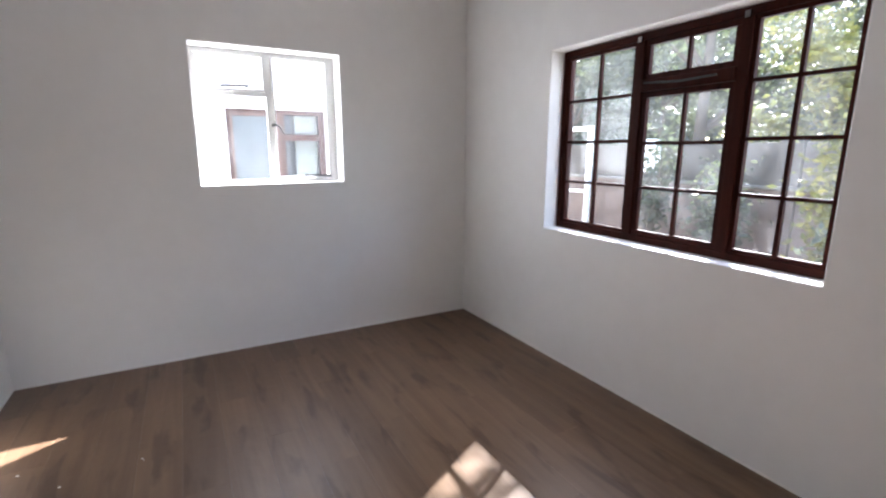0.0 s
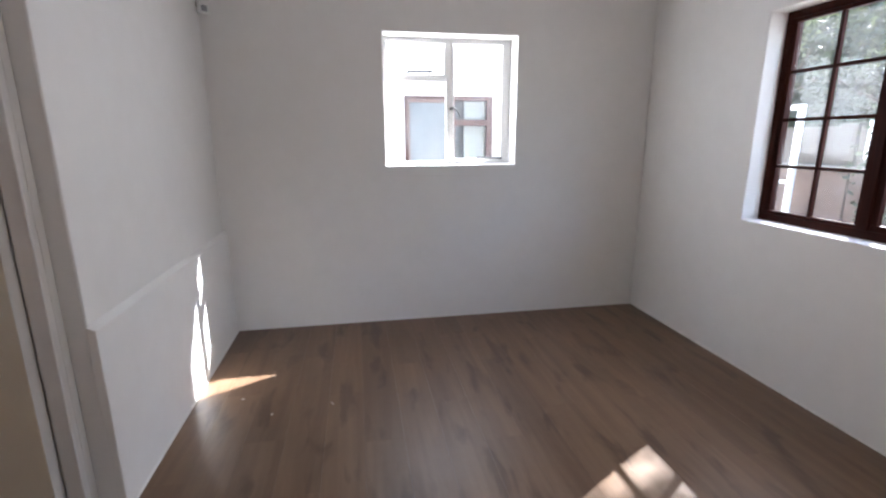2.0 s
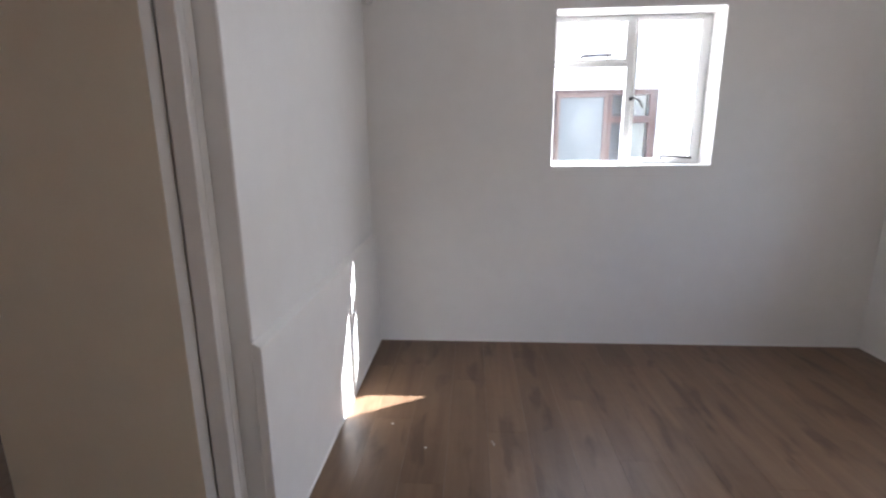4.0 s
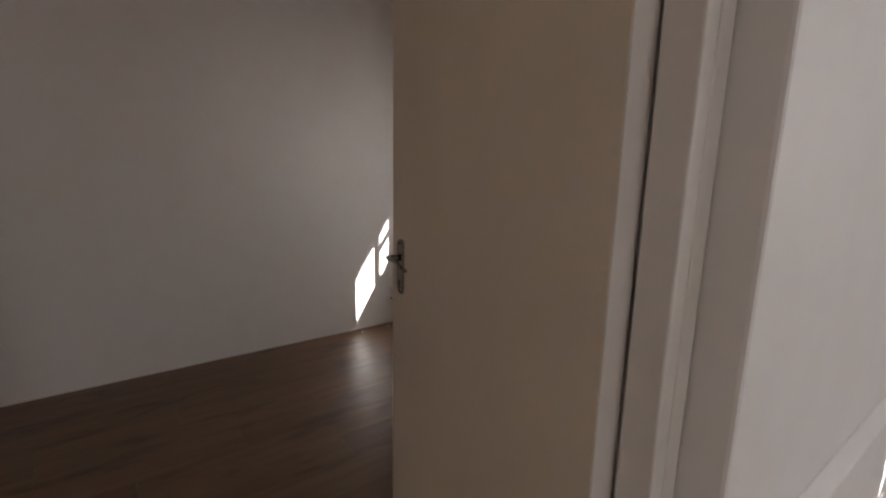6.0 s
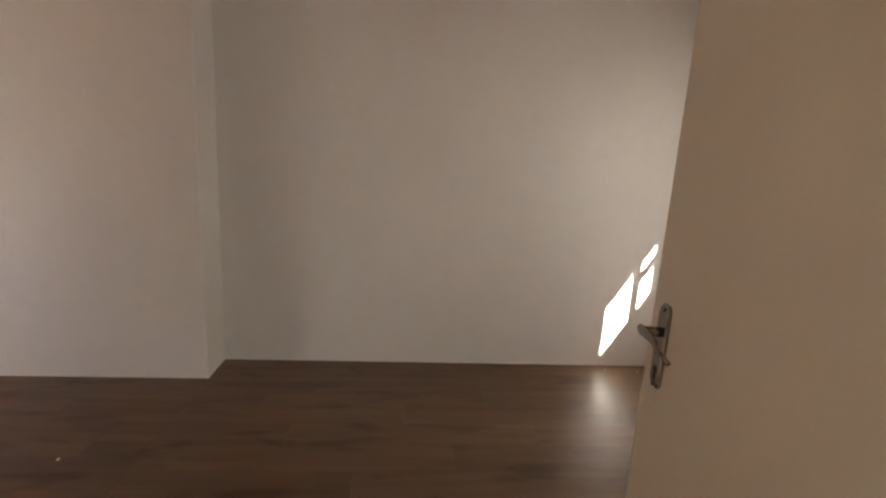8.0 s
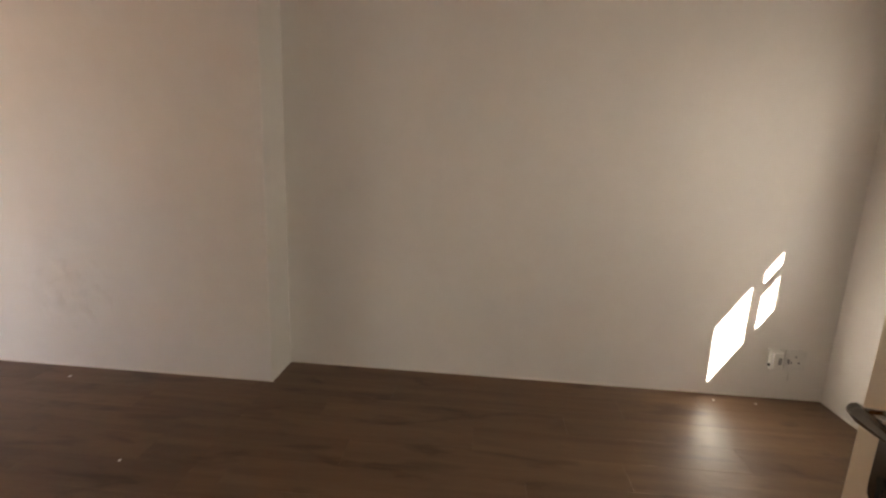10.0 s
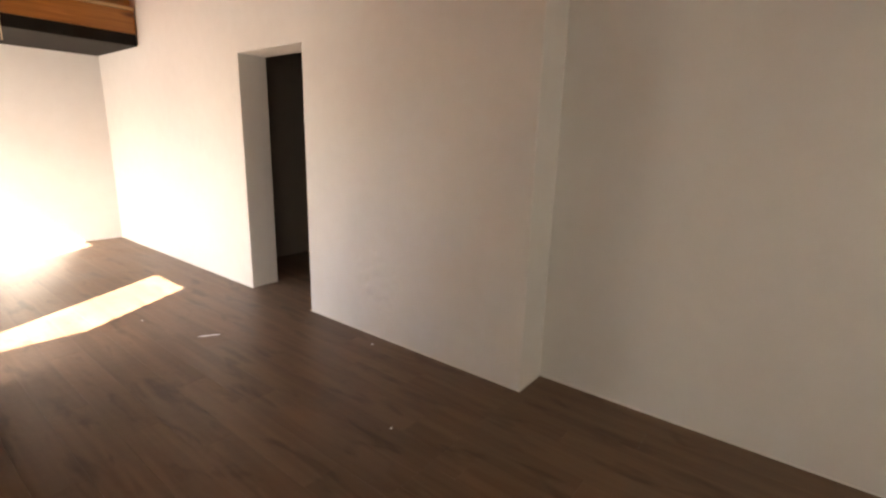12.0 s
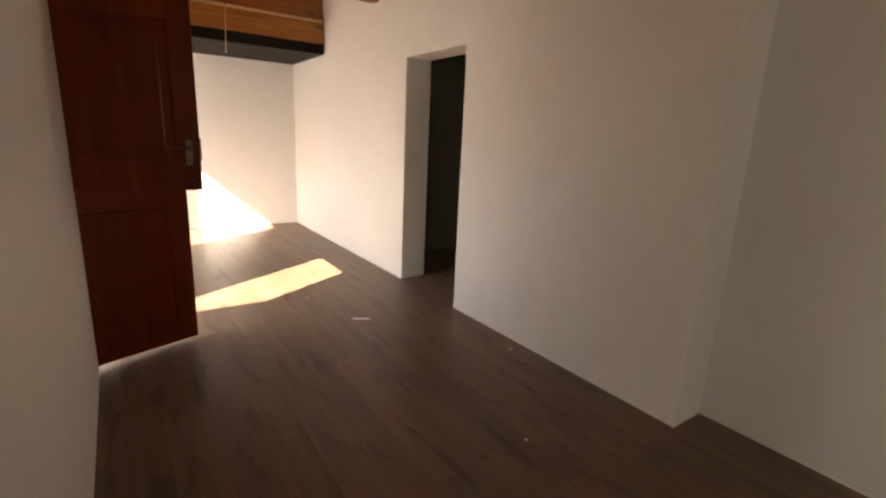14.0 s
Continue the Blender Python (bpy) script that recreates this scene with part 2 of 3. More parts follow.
def tube(bm, points, radius, sides=10, caps=True):
    """A round bar along points; radius may be one number or one for each point."""
    pts = [Vector(p) for p in points]
    rad = radius if isinstance(radius, (list, tuple)) else [radius] * len(pts)
    rings = []
    for i, p in enumerate(pts):
        d = (pts[min(i + 1, len(pts) - 1)] - pts[max(i - 1, 0)]).normalized()
        side = d.cross(Vector((0, 0, 1)) if abs(d.z) < 0.9 else Vector((1, 0, 0))).normalized()
        up = side.cross(d)
        rings.append([bm.verts.new(p + rad[i] * (math.cos(a) * side + math.sin(a) * up))
                      for a in (2 * math.pi * k / sides for k in range(sides))])
    for r0, r1 in zip(rings, rings[1:]):
        for k in range(sides):
            bm.faces.new((r0[k], r0[(k + 1) % sides], r1[(k + 1) % sides], r1[k]))
    if caps:
        bm.faces.new(rings[0])
        bm.faces.new(rings[-1])


def mesh_of(name, bm, mat, bevel=0.0, smooth=False):
    bmesh.ops.recalc_face_normals(bm, faces=bm.faces)
    if bevel:
        edges = [e for e in bm.edges if len(e.link_faces) == 2 and e.calc_face_angle(0) > 0.6]
        bmesh.ops.bevel(bm, geom=edges, offset=bevel, segments=2, affect="EDGES", profile=0.5)
    me = bpy.data.meshes.new(name)
    bm.to_mesh(me)
    bm.free()
    me.materials.append(mat)
    if smooth:
        for p in me.polygons:
            p.use_smooth = True
    return me


def part(name, bm, mat, parent=None, label="", bevel=0.0, smooth=False, m=None):
    ob = new(name, mesh_of(name, bm, mat, bevel, smooth))
    if m is not None:
        ob.matrix_basis = m
    if parent is not None:
        ob.parent = parent
    if label:
        ob["label"] = label
    return ob


def solid(name, spans, mat, parent=None, label="", bevel=0.0, m=None):
    """One mesh out of boxes, each (x0, x1, y0, y1, z0, z1)."""
    bm = bmesh.new()
    for s in spans:
        box(bm, *s)
    return part(name, bm, mat, parent, label, bevel, m=m)


def thing(name, at, label, category, group="", kind="", turn=0.0):
    ob = new(name)
    ob.matrix_basis = pose(*at, 0, 0, turn)
    ob.empty_display_size = 0.1
    return tagged(ob, label, category, group, kind)


def wall(name, axis, near, far, a0, a1, z0, z1, holes, label, mat=None):
    """A wall with thickness near..far across its axis, along a0..a1, with real openings (a0, a1, z0, z1)."""
    aa = sorted({a0, a1, *[h[0] for h in holes], *[h[1] for h in holes]})
    zz = sorted({z0, z1, *[h[2] for h in holes], *[h[3] for h in holes]})

    def filled(i, j):
        if not (0 <= i < len(aa) - 1 and 0 <= j < len(zz) - 1):
            return False
        ca, cz = (aa[i] + aa[i + 1]) / 2, (zz[j] + zz[j + 1]) / 2
        return not any(h[0] < ca < h[1] and h[2] < cz < h[3] for h in holes)

    bm = bmesh.new()
    cache = {}

    def vert(a, d, z):
        key = (round(a, 5), round(d, 5), round(z, 5))
        if key not in cache:
            cache[key] = bm.verts.new((d, a, z) if axis == "x" else (a, d, z))
        return cache[key]

    for i in range(len(aa) - 1):
        for j in range(len(zz) - 1):
            if not filled(i, j):
                continue
            p, q, r, s = aa[i], aa[i + 1], zz[j], zz[j + 1]
            for d in (near, far):
                bm.faces.new([vert(p, d, r), vert(q, d, r), vert(q, d, s), vert(p, d, s)])
            if not filled(i - 1, j):
                bm.faces.new([vert(p, near, r), vert(p, far, r), vert(p, far, s), vert(p, near, s)])
            if not filled(i + 1, j):
                bm.faces.new([vert(q, near, r), vert(q, far, r), vert(q, far, s), vert(q, near, s)])
            if not filled(i, j - 1):
                bm.faces.new([vert(p, near, r), vert(q, near, r), vert(q, far, r), vert(p, far, r)])
            if not filled(i, j + 1):
                bm.faces.new([vert(p, near, s), vert(q, near, s), vert(q, far, s), vert(p, far, s)])
    ob = part(name, bm, mat or WHITE_WALL, bevel=0.007)
    return tagged(ob, label, "wall", kind="structure")


# ---------------------------------------------------------------- structure
# bedroom: west face -0.83, north face 3.40, east face 2.315; passage room: x -3.836..-1.11, y -6.06..3.26
NW = (0.308, 1.258, 1.168, 2.056)          # white steel window, bedroom north wall
EW = (0.765, 2.373, 0.888, 2.01)            # brown timber window, bedroom east wall
BW = (-3.25, -2.50, 1.08, 1.64)          # small window, passage room north wall
DOOR = (0.616, 1.69, 0.0, 2.12)             # cream door between the rooms
STABLE = (-2.67, -1.865, 0.0, 2.09)        # stable door to the garden
SIDE = (-5.43, -4.41, 0.0, 2.09)           # second garden doorway
ARCH = (-2.733, -1.832, 0.0, 2.103)        # opening to the dark store

wall("wall_bedroom_north", "y", 3.40, 3.62, -0.95, 2.535, 0, 2.75, [NW], "white painted plaster wall with a small steel window")
wall("wall_bedroom_east", "x", 2.315, 2.535, -0.9, 3.5, 0, 2.75, [EW], "white painted plaster wall with a wide timber window")
wall("wall_bedroom_south", "y", -0.9, -0.7, -0.95, 2.4, 0, 2.75, [], "plain white painted plaster wall")
wall("wall_partition", "x", -1.115, -0.83, -6.2, 3.62, 0, 3.1, [DOOR, STABLE, SIDE], "white painted plaster wall with three doorways")
wall("wall_passage_north", "y", 3.26, 3.375, -4.06, -1.0, 0, 3.1, [BW], "white painted plaster wall with a small high window")
wall("wall_passage_west", "x", -4.06, -3.836, -0.3, 3.32, 0, 3.1, [], "white painted plaster wall, slightly uneven")
wall("wall_passage_pier", "x", -3.845, -3.575, -6.2, 0.148, 0, 3.1, [ARCH], "thicker white plaster wall with a plain deep opening")
wall("wall_passage_south", "y", -6.28, -6.06, -3.75, -0.9, 0, 3.1, [], "white painted plaster end wall in bright sunlight")
# store walls: the room's shade is put into their colour
wall("wall_store_west", "x", -5.42, -5.3, -3.66, -0.84, 0, 2.5, [], "plaster wall of the store, its shade put into a dark colour", STORE_WALL_SHADED)
wall("wall_store_north", "y", -0.9, -0.78, -5.42, -3.8, 0, 2.5, [], "plaster wall of the store, its shade put into a dark colour", STORE_WALL_SHADED)
wall("wall_store_south", "y", -3.72, -3.6, -5.42, -3.8, 0, 2.5, [], "plaster wall of the store, its shade put into a dark colour", STORE_WALL_SHADED)

# the thicker lower band of the bedroom's west wall, with a sloped top
bm = bmesh.new()
v = [bm.verts.new(p) for p in (
    (-0.829, 1.676, 0), (-0.798, 1.676, 0), (-0.798, 1.676, 0.722), (-0.829, 1.676, 0.738),
    (-0.829, 3.399, 0), (-0.798, 3.399, 0), (-0.798, 3.399, 0.722), (-0.829, 3.399, 0.738))]
for f in ((0, 1, 2, 3), (7, 6, 5, 4), (1, 5, 6, 2), (2, 6, 7, 3), (3, 7, 4, 0), (0, 4, 5, 1)):
    bm.faces.new([v[i] for i in f])
tagged(part("wall_plinth", bm, WHITE_WALL, bevel=0.004), "thicker lower band of a white plaster wall with a sloped ledge", "wall", kind="structure")

tagged(solid("ceiling_bedroom", [(-0.83, 2.535, -0.9, 3.62, 2.75, 2.85)], CEILING_WHITE), "plain white painted bedroom ceiling", "ceiling", kind="structure")
tagged(solid("ceiling_passage", [(-4.06, -0.83, -6.28, 3.62, 3.1, 3.2)], PINE), "varnished pine board ceiling over exposed beams", "ceiling", kind="structure")
tagged(solid("ceiling_store", [(-5.42, -3.845, -3.72, -0.78, 2.5, 2.6)], DARK_BOARD), "plain ceiling of the unlit store", "ceiling", kind="structure")

# a pine beam across the passage room and the loft edge at its far end
def beam(name, x0, x1, y0, y1, z0, z1, label):
    ob = solid(name, [(x0, x1, y0, y1, z0, z1)], PINE, bevel=0.006)
    return tagged(ob, label, "beam", kind="structure")


beam("beam", -3.575, -1.11, -3.42, -3.30, 2.67, 3.1, "varnished pine ceiling beam spanning between white walls")
loft = thing("loft_platform", (-2.34, -5.4, 2.337), "loft platform with a pine edge beam and dark underside", "platform", kind="structure")
W0, W1 = -1.225, 1.225
solid("underside", [(W0, W1, -0.655, 0.58, 0.0, 0.03)], DARK_BOARD, loft, "dark stained boarding")
solid("fascia", [(W0, W1, 0.585, 0.62, 0.0, 0.118)], DARK_BOARD, loft, "black painted edge board", 0.004)
solid("edge_beam", [(W0, W1, 0.56, 0.63, 0.12, 0.352)], PINE, loft, "orange varnished pine", 0.005)
solid("nosing", [(W0, W1, 0.545, 0.645, 0.356, 0.386)], PALE_PINE, loft, "pale pine strip", 0.004)
solid("upper_board", [(W0, W1, 0.50, 0.545, 0.39, 0.755)], PINE, loft, "orange varnished pine", 0.004)
solid("deck", [(W0, W1, -0.655, 0.54, 0.034, 0.07)], DARK_BOARD, loft)

cord = thing("pull_cord", (-2.44, -4.72, 2.24), "pale light pull cord hanging from the loft beam", "cord")
bm = bmesh.new()
tube(bm, [(0, 0, 0.46), (0.004, 0, 0.3), (0.012, 0.004, 0.15), (0.016, 0, 0.0)], 0.004, 6)
part("string", bm, CORD, cord, smooth=True)
bm = bmesh.new()
tube(bm, [(0.016, 0, 0.0), (0.017, 0, -0.03)], [0.005, 0.008], 8)
part("toggle", bm, CORD, cord)
solid("hook", [(-0.006, 0.006, -0.05, 0.006, 0.452, 0.466)], STEEL, cord)


# ---------------------------------------------------------------- windows
def steel_window(name, x0, x1, z0, z1, y, split, transom_z, label):
    """White steel casement window: fanlight over a fixed pane, and one side casement, in the x-z plane."""
    top = thing(name, ((x0 + x1) / 2, y, z0), label, "window", kind="structure")
    cx = (x0 + x1) / 2
    a, b_, s, h, t = x0 - cx, x1 - cx, split - cx, z1 - z0, transom_z - z0
    w = 0.022
    frame_boxes = [(a, b_, 0, 0.03, 0, w), (a, b_, 0, 0.03, h - w, h), (a, a + w, 0, 0.03, w, h - w), (b_ - w - 0.028, b_, 0, 0.03, w, h - w)]
    solid("window_frame", frame_boxes, WHITE_PAINT, top, "", 0.003)
    solid("mullion", [(s - 0.024, s + 0.016, -0.004, 0.03, w, h - w)], WHITE_PAINT, top, "", 0.003)
    solid("transom", [(a + w, s - 0.024, -0.002, 0.042, t - 0.016, t + 0.016)], WHITE_PAINT, top, "", 0.003)

    def sash(p, q, r, u, nm):
        e = 0.017
        f = solid(nm, [(p, q, -0.012, 0.014, r, r + e), (p, q, -0.012, 0.014, u - e, u),
                       (p, p + e, -0.012, 0.014, r + e, u - e), (q - e, q, -0.012, 0.014, r + e, u - e)], WHITE_PAINT, top, "", 0.003)
        solid("pane", [(p + e - 0.004, q - e + 0.004, 0.004, 0.008, r + e - 0.004, u - e + 0.004)], DUSTY_PANE, f)
        return f

    fan = sash(a + w, s - 0.024, t + 0.016, h - w, "fanlight")
    side = sash(s + 0.016, b_ - w - 0.028, w, h - w, "casement")
    solid("pane", [(a + w, s - 0.024, 0.014, 0.018, w, t - 0.016)], DUSTY_PANE, top)
    # fanlight stay bar, with its peg and bracket
    bm = bmesh.new()
    mx = (a + w + s - 0.02) / 2 + 0.02
    tube(bm, [(mx - 0.09, -0.045, t + 0.034), (mx - 0.085, -0.05, t + 0.044), (mx + 0.09, -0.042, t + 0.05)], 0.0075, 8)
    tube(bm, [(mx - 0.088, -0.012, t + 0.036), (mx - 0.088, -0.052, t + 0.036)], 0.004, 6)
    tube(bm, [(mx + 0.07, -0.012, t + 0.03), (mx + 0.07, -0.044, t + 0.044)], 0.004, 6)
    part("stay_bar", bm, BLACK_METAL, fan, "dark iron window stay")
    # casement latch
    bm = bmesh.new()
    zc = h * 0.45
    box(bm, s + 0.002, s + 0.022, -0.018, -0.004, zc - 0.008, zc + 0.012)
    tube(bm, [(s + 0.012, -0.016, zc + 0.004), (s + 0.02, -0.032, zc + 0.01), (s + 0.055, -0.038, zc - 0.008), (s + 0.078, -0.04, zc - 0.055)],
         [0.006, 0.008, 0.008, 0.006], 8)
    part("latch", bm, BLACK_METAL, side, "dark iron latch")
    bm = bmesh.new()
    tube(bm, [(b_ - 0.26, -0.05, w + 0.022), (b_ - 0.25, -0.045, w + 0.03), (b_ - 0.06, -0.03, w + 0.018)], 0.0075, 8)
    tube(bm, [(b_ - 0.24, -0.01, w + 0.01), (b_ - 0.24, -0.047, w + 0.03)], 0.004, 6)
    part("stay_bar", bm, BLACK_METAL, side, "dark iron window stay")
    return top


steel_window("window_1", NW[0], NW[1], NW[2], NW[3], 3.565, 0.795, 1.775, "white painted steel window with fanlight and iron stays")

small = thing("window_3", (-2.80, 3.33, BW[2]), "small white timber window with a transom light", "window", kind="structure")
X0, X1 = -3.25 + 2.80, -2.50 + 2.80
solid("window_frame", [(X0, X1, 0.012, 0.03, 0, 0.072), (X0, X1, 0.012, 0.03, 0.48, 0.56),
                       (X0, -0.285, 0.012, 0.03, 0.072, 0.48), (0.245, X1, 0.012, 0.03, 0.072, 0.48)], WHITE_PAINT, small, "", 0.003)
solid("mullion", [(-0.125, -0.055, 0.012, 0.03, 0.072, 0.48)], WHITE_PAINT, small, "", 0.003)
solid("transom", [(-0.285, -0.125, 0.012, 0.03, 0.34, 0.39)], WHITE_PAINT, small, "", 0.003)
solid("pane", [(-0.055, 0.245, 0.018, 0.022, 0.072, 0.48)], PANE, small)
solid("pane", [(-0.285, -0.125, 0.018, 0.022, 0.072, 0.34)], PANE, small)
solid("pane", [(-0.285, -0.125, 0.018, 0.022, 0.39, 0.48)], PANE, small)


def timber_window(name, x, y0, y1, z0, z1, label):
    """Three-light brown timber window in the y-z plane; small panes between glazing bars."""
    top = thing(name, (x, (y0 + y1) / 2, z0), label, "window", kind="structure")
    cy = (y0 + y1) / 2
    a, b_, h = y0 - cy, y1 - cy, z1 - z0
    w = 0.04
    d = 0.07
    solid("window_frame", [(0, d, a, b_, 0, w), (0, d, a, b_, h - w, h), (0, d, a, a + w, w, h - w), (0, d, b_ - w, b_, w, h - w)],
          BROWN_FRAME, top, "dark red-brown varnished timber", 0.003)
    m1, m2 = 1.785 - cy, 1.232 - cy            # the two mullions, north and south
    for c in (m1, m2):
        solid("mullion", [(-0.004, d, c - 0.026, c + 0.026, w, h - w)], BROWN_FRAME, top, "", 0.003)
    tz = 1.735 - z0
    solid("transom", [(-0.012, d, m2 + 0.026, m1 - 0.026, tz - 0.03, tz + 0.03)], BROWN_FRAME, top, "", 0.003)

    def sash(p, q, r, u, rows, cols, nm, e=0.03):
        f = solid(nm, [(0.008, 0.034, p, q, r, r + e), (0.008, 0.034, p, q, u - e, u),
                       (0.008, 0.034, p, p + e, r + e, u - e), (0.008, 0.034, q - e, q, r + e, u - e)], BROWN_FRAME, top, "", 0.002)
        p, q, r, u = p + e, q - e, r + e, u - e
        g = 0.0085
        for i in range(1, cols):
            c = p + (q - p) * i / cols
            solid("glazing_bar", [(0.012, 0.032, c - g, c + g, r, u)], BROWN_FRAME, f)
        for j in range(1, rows):
            c = r + (u - r) * j / rows
            solid("glazing_bar", [(0.0105, 0.0335, p, q, c - g, c + g)], BROWN_FRAME, f)
        for i in range(cols):
            for j in range(rows):
                solid("pane", [(0.026, 0.03, p + (q - p) * i / cols + g - 0.003, p + (q - p) * (i + 1) / cols - g + 0.003,
                                r + (u - r) * j / rows + g - 0.003, r + (u - r) * (j + 1) / rows - g + 0.003)], HAZY_PANE, f)
        return f

    sash(m1 + 0.026, b_ - w, w, h - w, 4, 2, "sash", 0.02)
    sash(m2 + 0.026, m1 - 0.026, w, tz - 0.03, 3, 2, "casement")
    fan = sash(m2 + 0.026, m1 - 0.026, tz + 0.03, h - w, 1, 2, "fanlight")
    sash(a + w, m2 - 0.026, w, h - w, 4, 2, "sash", 0.02)
    bm = bmesh.new()
    tube(bm, [(-0.03, m1 - 0.06, tz + 0.012), (-0.04, (m1 + m2) / 2, tz - 0.004), (-0.03, m2 + 0.1, tz + 0.004)], 0.005, 8)
    part("stay_bar", bm, BLACK_METAL, fan, "dark metal stay")
    for c in (m1, m2):
        solid("clip", [(-0.016, 0.0, c - 0.012, c + 0.012, h - 0.05, h - 0.02)], STEEL, top, "small bright metal clip", 0.002)
    return top


timber_window("window_2", 2.425, EW[0], EW[1], EW[2], EW[3], "dark brown timber window of small panes beside the garden")


# ---------------------------------------------------------------- doors
def lever_set(parent, x, z, face, out, tip=-1):
    """Lever handle on a long plate; face: y of the door's face, out: +1 or -1 away from it."""
    bm = bmesh.new()
    rim = [(dx * 0.0175, dz) for dx, dz in ((-0.55, -0.098), (0.55, -0.098), (0.9, -0.092), (1, -0.082), (1, 0.032), (0.9, 0.042), (0.55, 0.048),
                                          (-0.55, 0.048), (-0.9, 0.042), (-1, 0.032), (-1, -0.082), (-0.9, -0.092))]
    rings = [[bm.verts.new((x + dx * k, face + out * d, z - 0.025 + (dz + 0.025) * k)) for dx, dz in rim] for k, d in ((1.0, 0.0), (1.0, 0.0045), (0.93, 0.007))]
    for r0, r1 in zip(rings, rings[1:]):
        for i in range(len(rim)):
            bm.faces.new((r0[i], r0[(i + 1) % len(rim)], r1[(i + 1) % len(rim)], r1[i]))
    bm.faces.new(rings[-1])
    plate = part("handle_plate", bm, STEEL, parent, "worn steel plate with rounded ends")
    bm = bmesh.new()
    y = face
    tube(bm, [(x, y, z), (x, y + out * 0.032, z)], 0.0085, 10)
    tube(bm, [(x - tip * 0.014, y + out * 0.034, z), (x, y + out * 0.036, z), (x + tip * 0.05, y + out * 0.038, z + 0.003),
              (x + tip * 0.082, y + out * 0.04, z - 0.004), (x + tip * 0.108, y + out * 0.036, z - 0.01)], [0.007, 0.0075, 0.005, 0.0045, 0.004], 12)
    part("lever", bm, STEEL, plate, "polished steel lever", smooth=True)
    bm = bmesh.new()
    tube(bm, [(x, y + out * 0.0068, z - 0.066), (x, y + out * 0.0082, z - 0.066)], 0.006, 10)
    box(bm, x - 0.0028, x + 0.0028, min(y + out * 0.0068, y + out * 0.0082), max(y + out * 0.0068, y + out * 0.0082), z - 0.084, z - 0.068)
    part("keyhole", bm, BLACK_METAL, plate)
    for zz in (z + 0.04, z - 0.092):
        bm = bmesh.new()
        tube(bm, [(x, y + out * 0.006, zz), (x, y + out * 0.009, zz)], 0.0045, 8)
        part("screw", bm, STEEL, plate)
    return plate


# cream flush door, hinged at the north jamb and standing open into the passage room
HINGE = (-0.961, 1.598)
TURN = 171.55
leaf = thing("door_1", (HINGE[0], HINGE[1], 0.008), "cream painted flush door standing open", "door", kind="structure", turn=TURN)
solid("door_leaf", [(0.0, 0.748, -0.025, 0.02, 0.0, 2.03)], CREAM_PAINT, leaf, "", 0.002)
solid("edge_lipping", [(-0.002, -0.0002, -0.024, 0.0195, 0.003, 2.027)], FRAME_PAINT, leaf, "white painted hinge edge")
lever_set(leaf, 0.688, 1.078, 0.02, 1)
lever_set(leaf, 0.688, 1.078, -0.025, -1)
solid("latch_plate", [(0.7475, 0.7495, -0.014, 0.009, 0.96, 1.12)], STEEL, leaf)
for zz in (0.22, 1.8):
    bm = bmesh.new()
    tube(bm, [(-0.004, -0.031, zz - 0.05), (-0.004, -0.031, zz + 0.05)], 0.004, 8)
    part("hinge", bm, CREAM_PAINT, leaf)

frame1 = thing("door_frame_1", (-0.90, 1.10, 0.0), "pale painted door frame with stepped profile", "door frame", kind="structure")


def jamb(sgn, edge, nm):
    """One upright; edge: y of the clear opening, sgn: which way the wall lies."""
    spans = []
    for x0, x1, p, q in ((-0.948, -0.894, 0.0, 0.034), (-0.99, -0.894, 0.034, 0.073)):
        ya, yb = edge + sgn * p, edge + sgn * q
        spans.append((x0 + 0.90, x1 + 0.90, min(ya, yb) - 1.10, max(ya, yb) - 1.10, 0, 2.05))
    return solid(nm, spans, FRAME_PAINT, frame1, "", 0.004)


jamb(1, 1.614, "jamb")
jamb(-1, 0.692, "jamb")
solid("head", [(-0.088, 0.006, 0.616 - 1.1, 1.69 - 1.1, 2.05, 2.12)], FRAME_PAINT, frame1, "", 0.003)

# stable door: two separate leaves hung at the north jamb, both open
def stable_leaf(name, w, h, label):
    """Framed leaf with one recessed panel; local x along the leaf, z up."""
    ob = thing(name, (0, 0, 0), label, "door", group="stable door leaves", kind="structure")
    st, rt, rb = 0.115, 0.13, 0.17
    for nm, s in (("stile", (0.0, st, -0.022, 0.022, 0, h)), ("stile", (w - st, w, -0.022, 0.022, 0, h)),
                  ("rail", (st, w - st, -0.021, 0.021, 0, rb)), ("rail", (st, w - st, -0.021, 0.021, h - rt, h))):
        solid(nm, [s], MAHOGANY, ob, "", 0.003)
    bm = bmesh.new()
    lo, hi = (st - 0.004, rb - 0.004), (w - st + 0.004, h - rt + 0.004)
    for sgn in (1, -1):
        ring = []
        for inset, dep in ((0.0, 0.019), (0.018, 0.008), (0.05, 0.008), (0.062, 0.011)):
            ring.append([bm.verts.new((x, sgn * dep, z)) for x, z in (
                (lo[0] + inset, lo[1] + inset), (hi[0] - inset, lo[1] + inset), (hi[0] - inset, hi[1] - inset), (lo[0] + inset, hi[1] - inset))])
        for r0, r1 in zip(ring, ring[1:]):
            for k in range(4):
                bm.faces.new((r0[k], r0[(k + 1) % 4], r1[(k + 1) % 4], r1[k]))
        bm.faces.new(ring[-1])
    part("panel", bm, MAHOGANY, ob)
    for zz in (0.15, h - 0.2):
        bm = bmesh.new()
        tube(bm, [(-0.01, 0.022, zz), (-0.01, 0.022, zz + 0.09)], 0.006, 8)
        part("hinge", bm, STEEL, ob)
    return ob


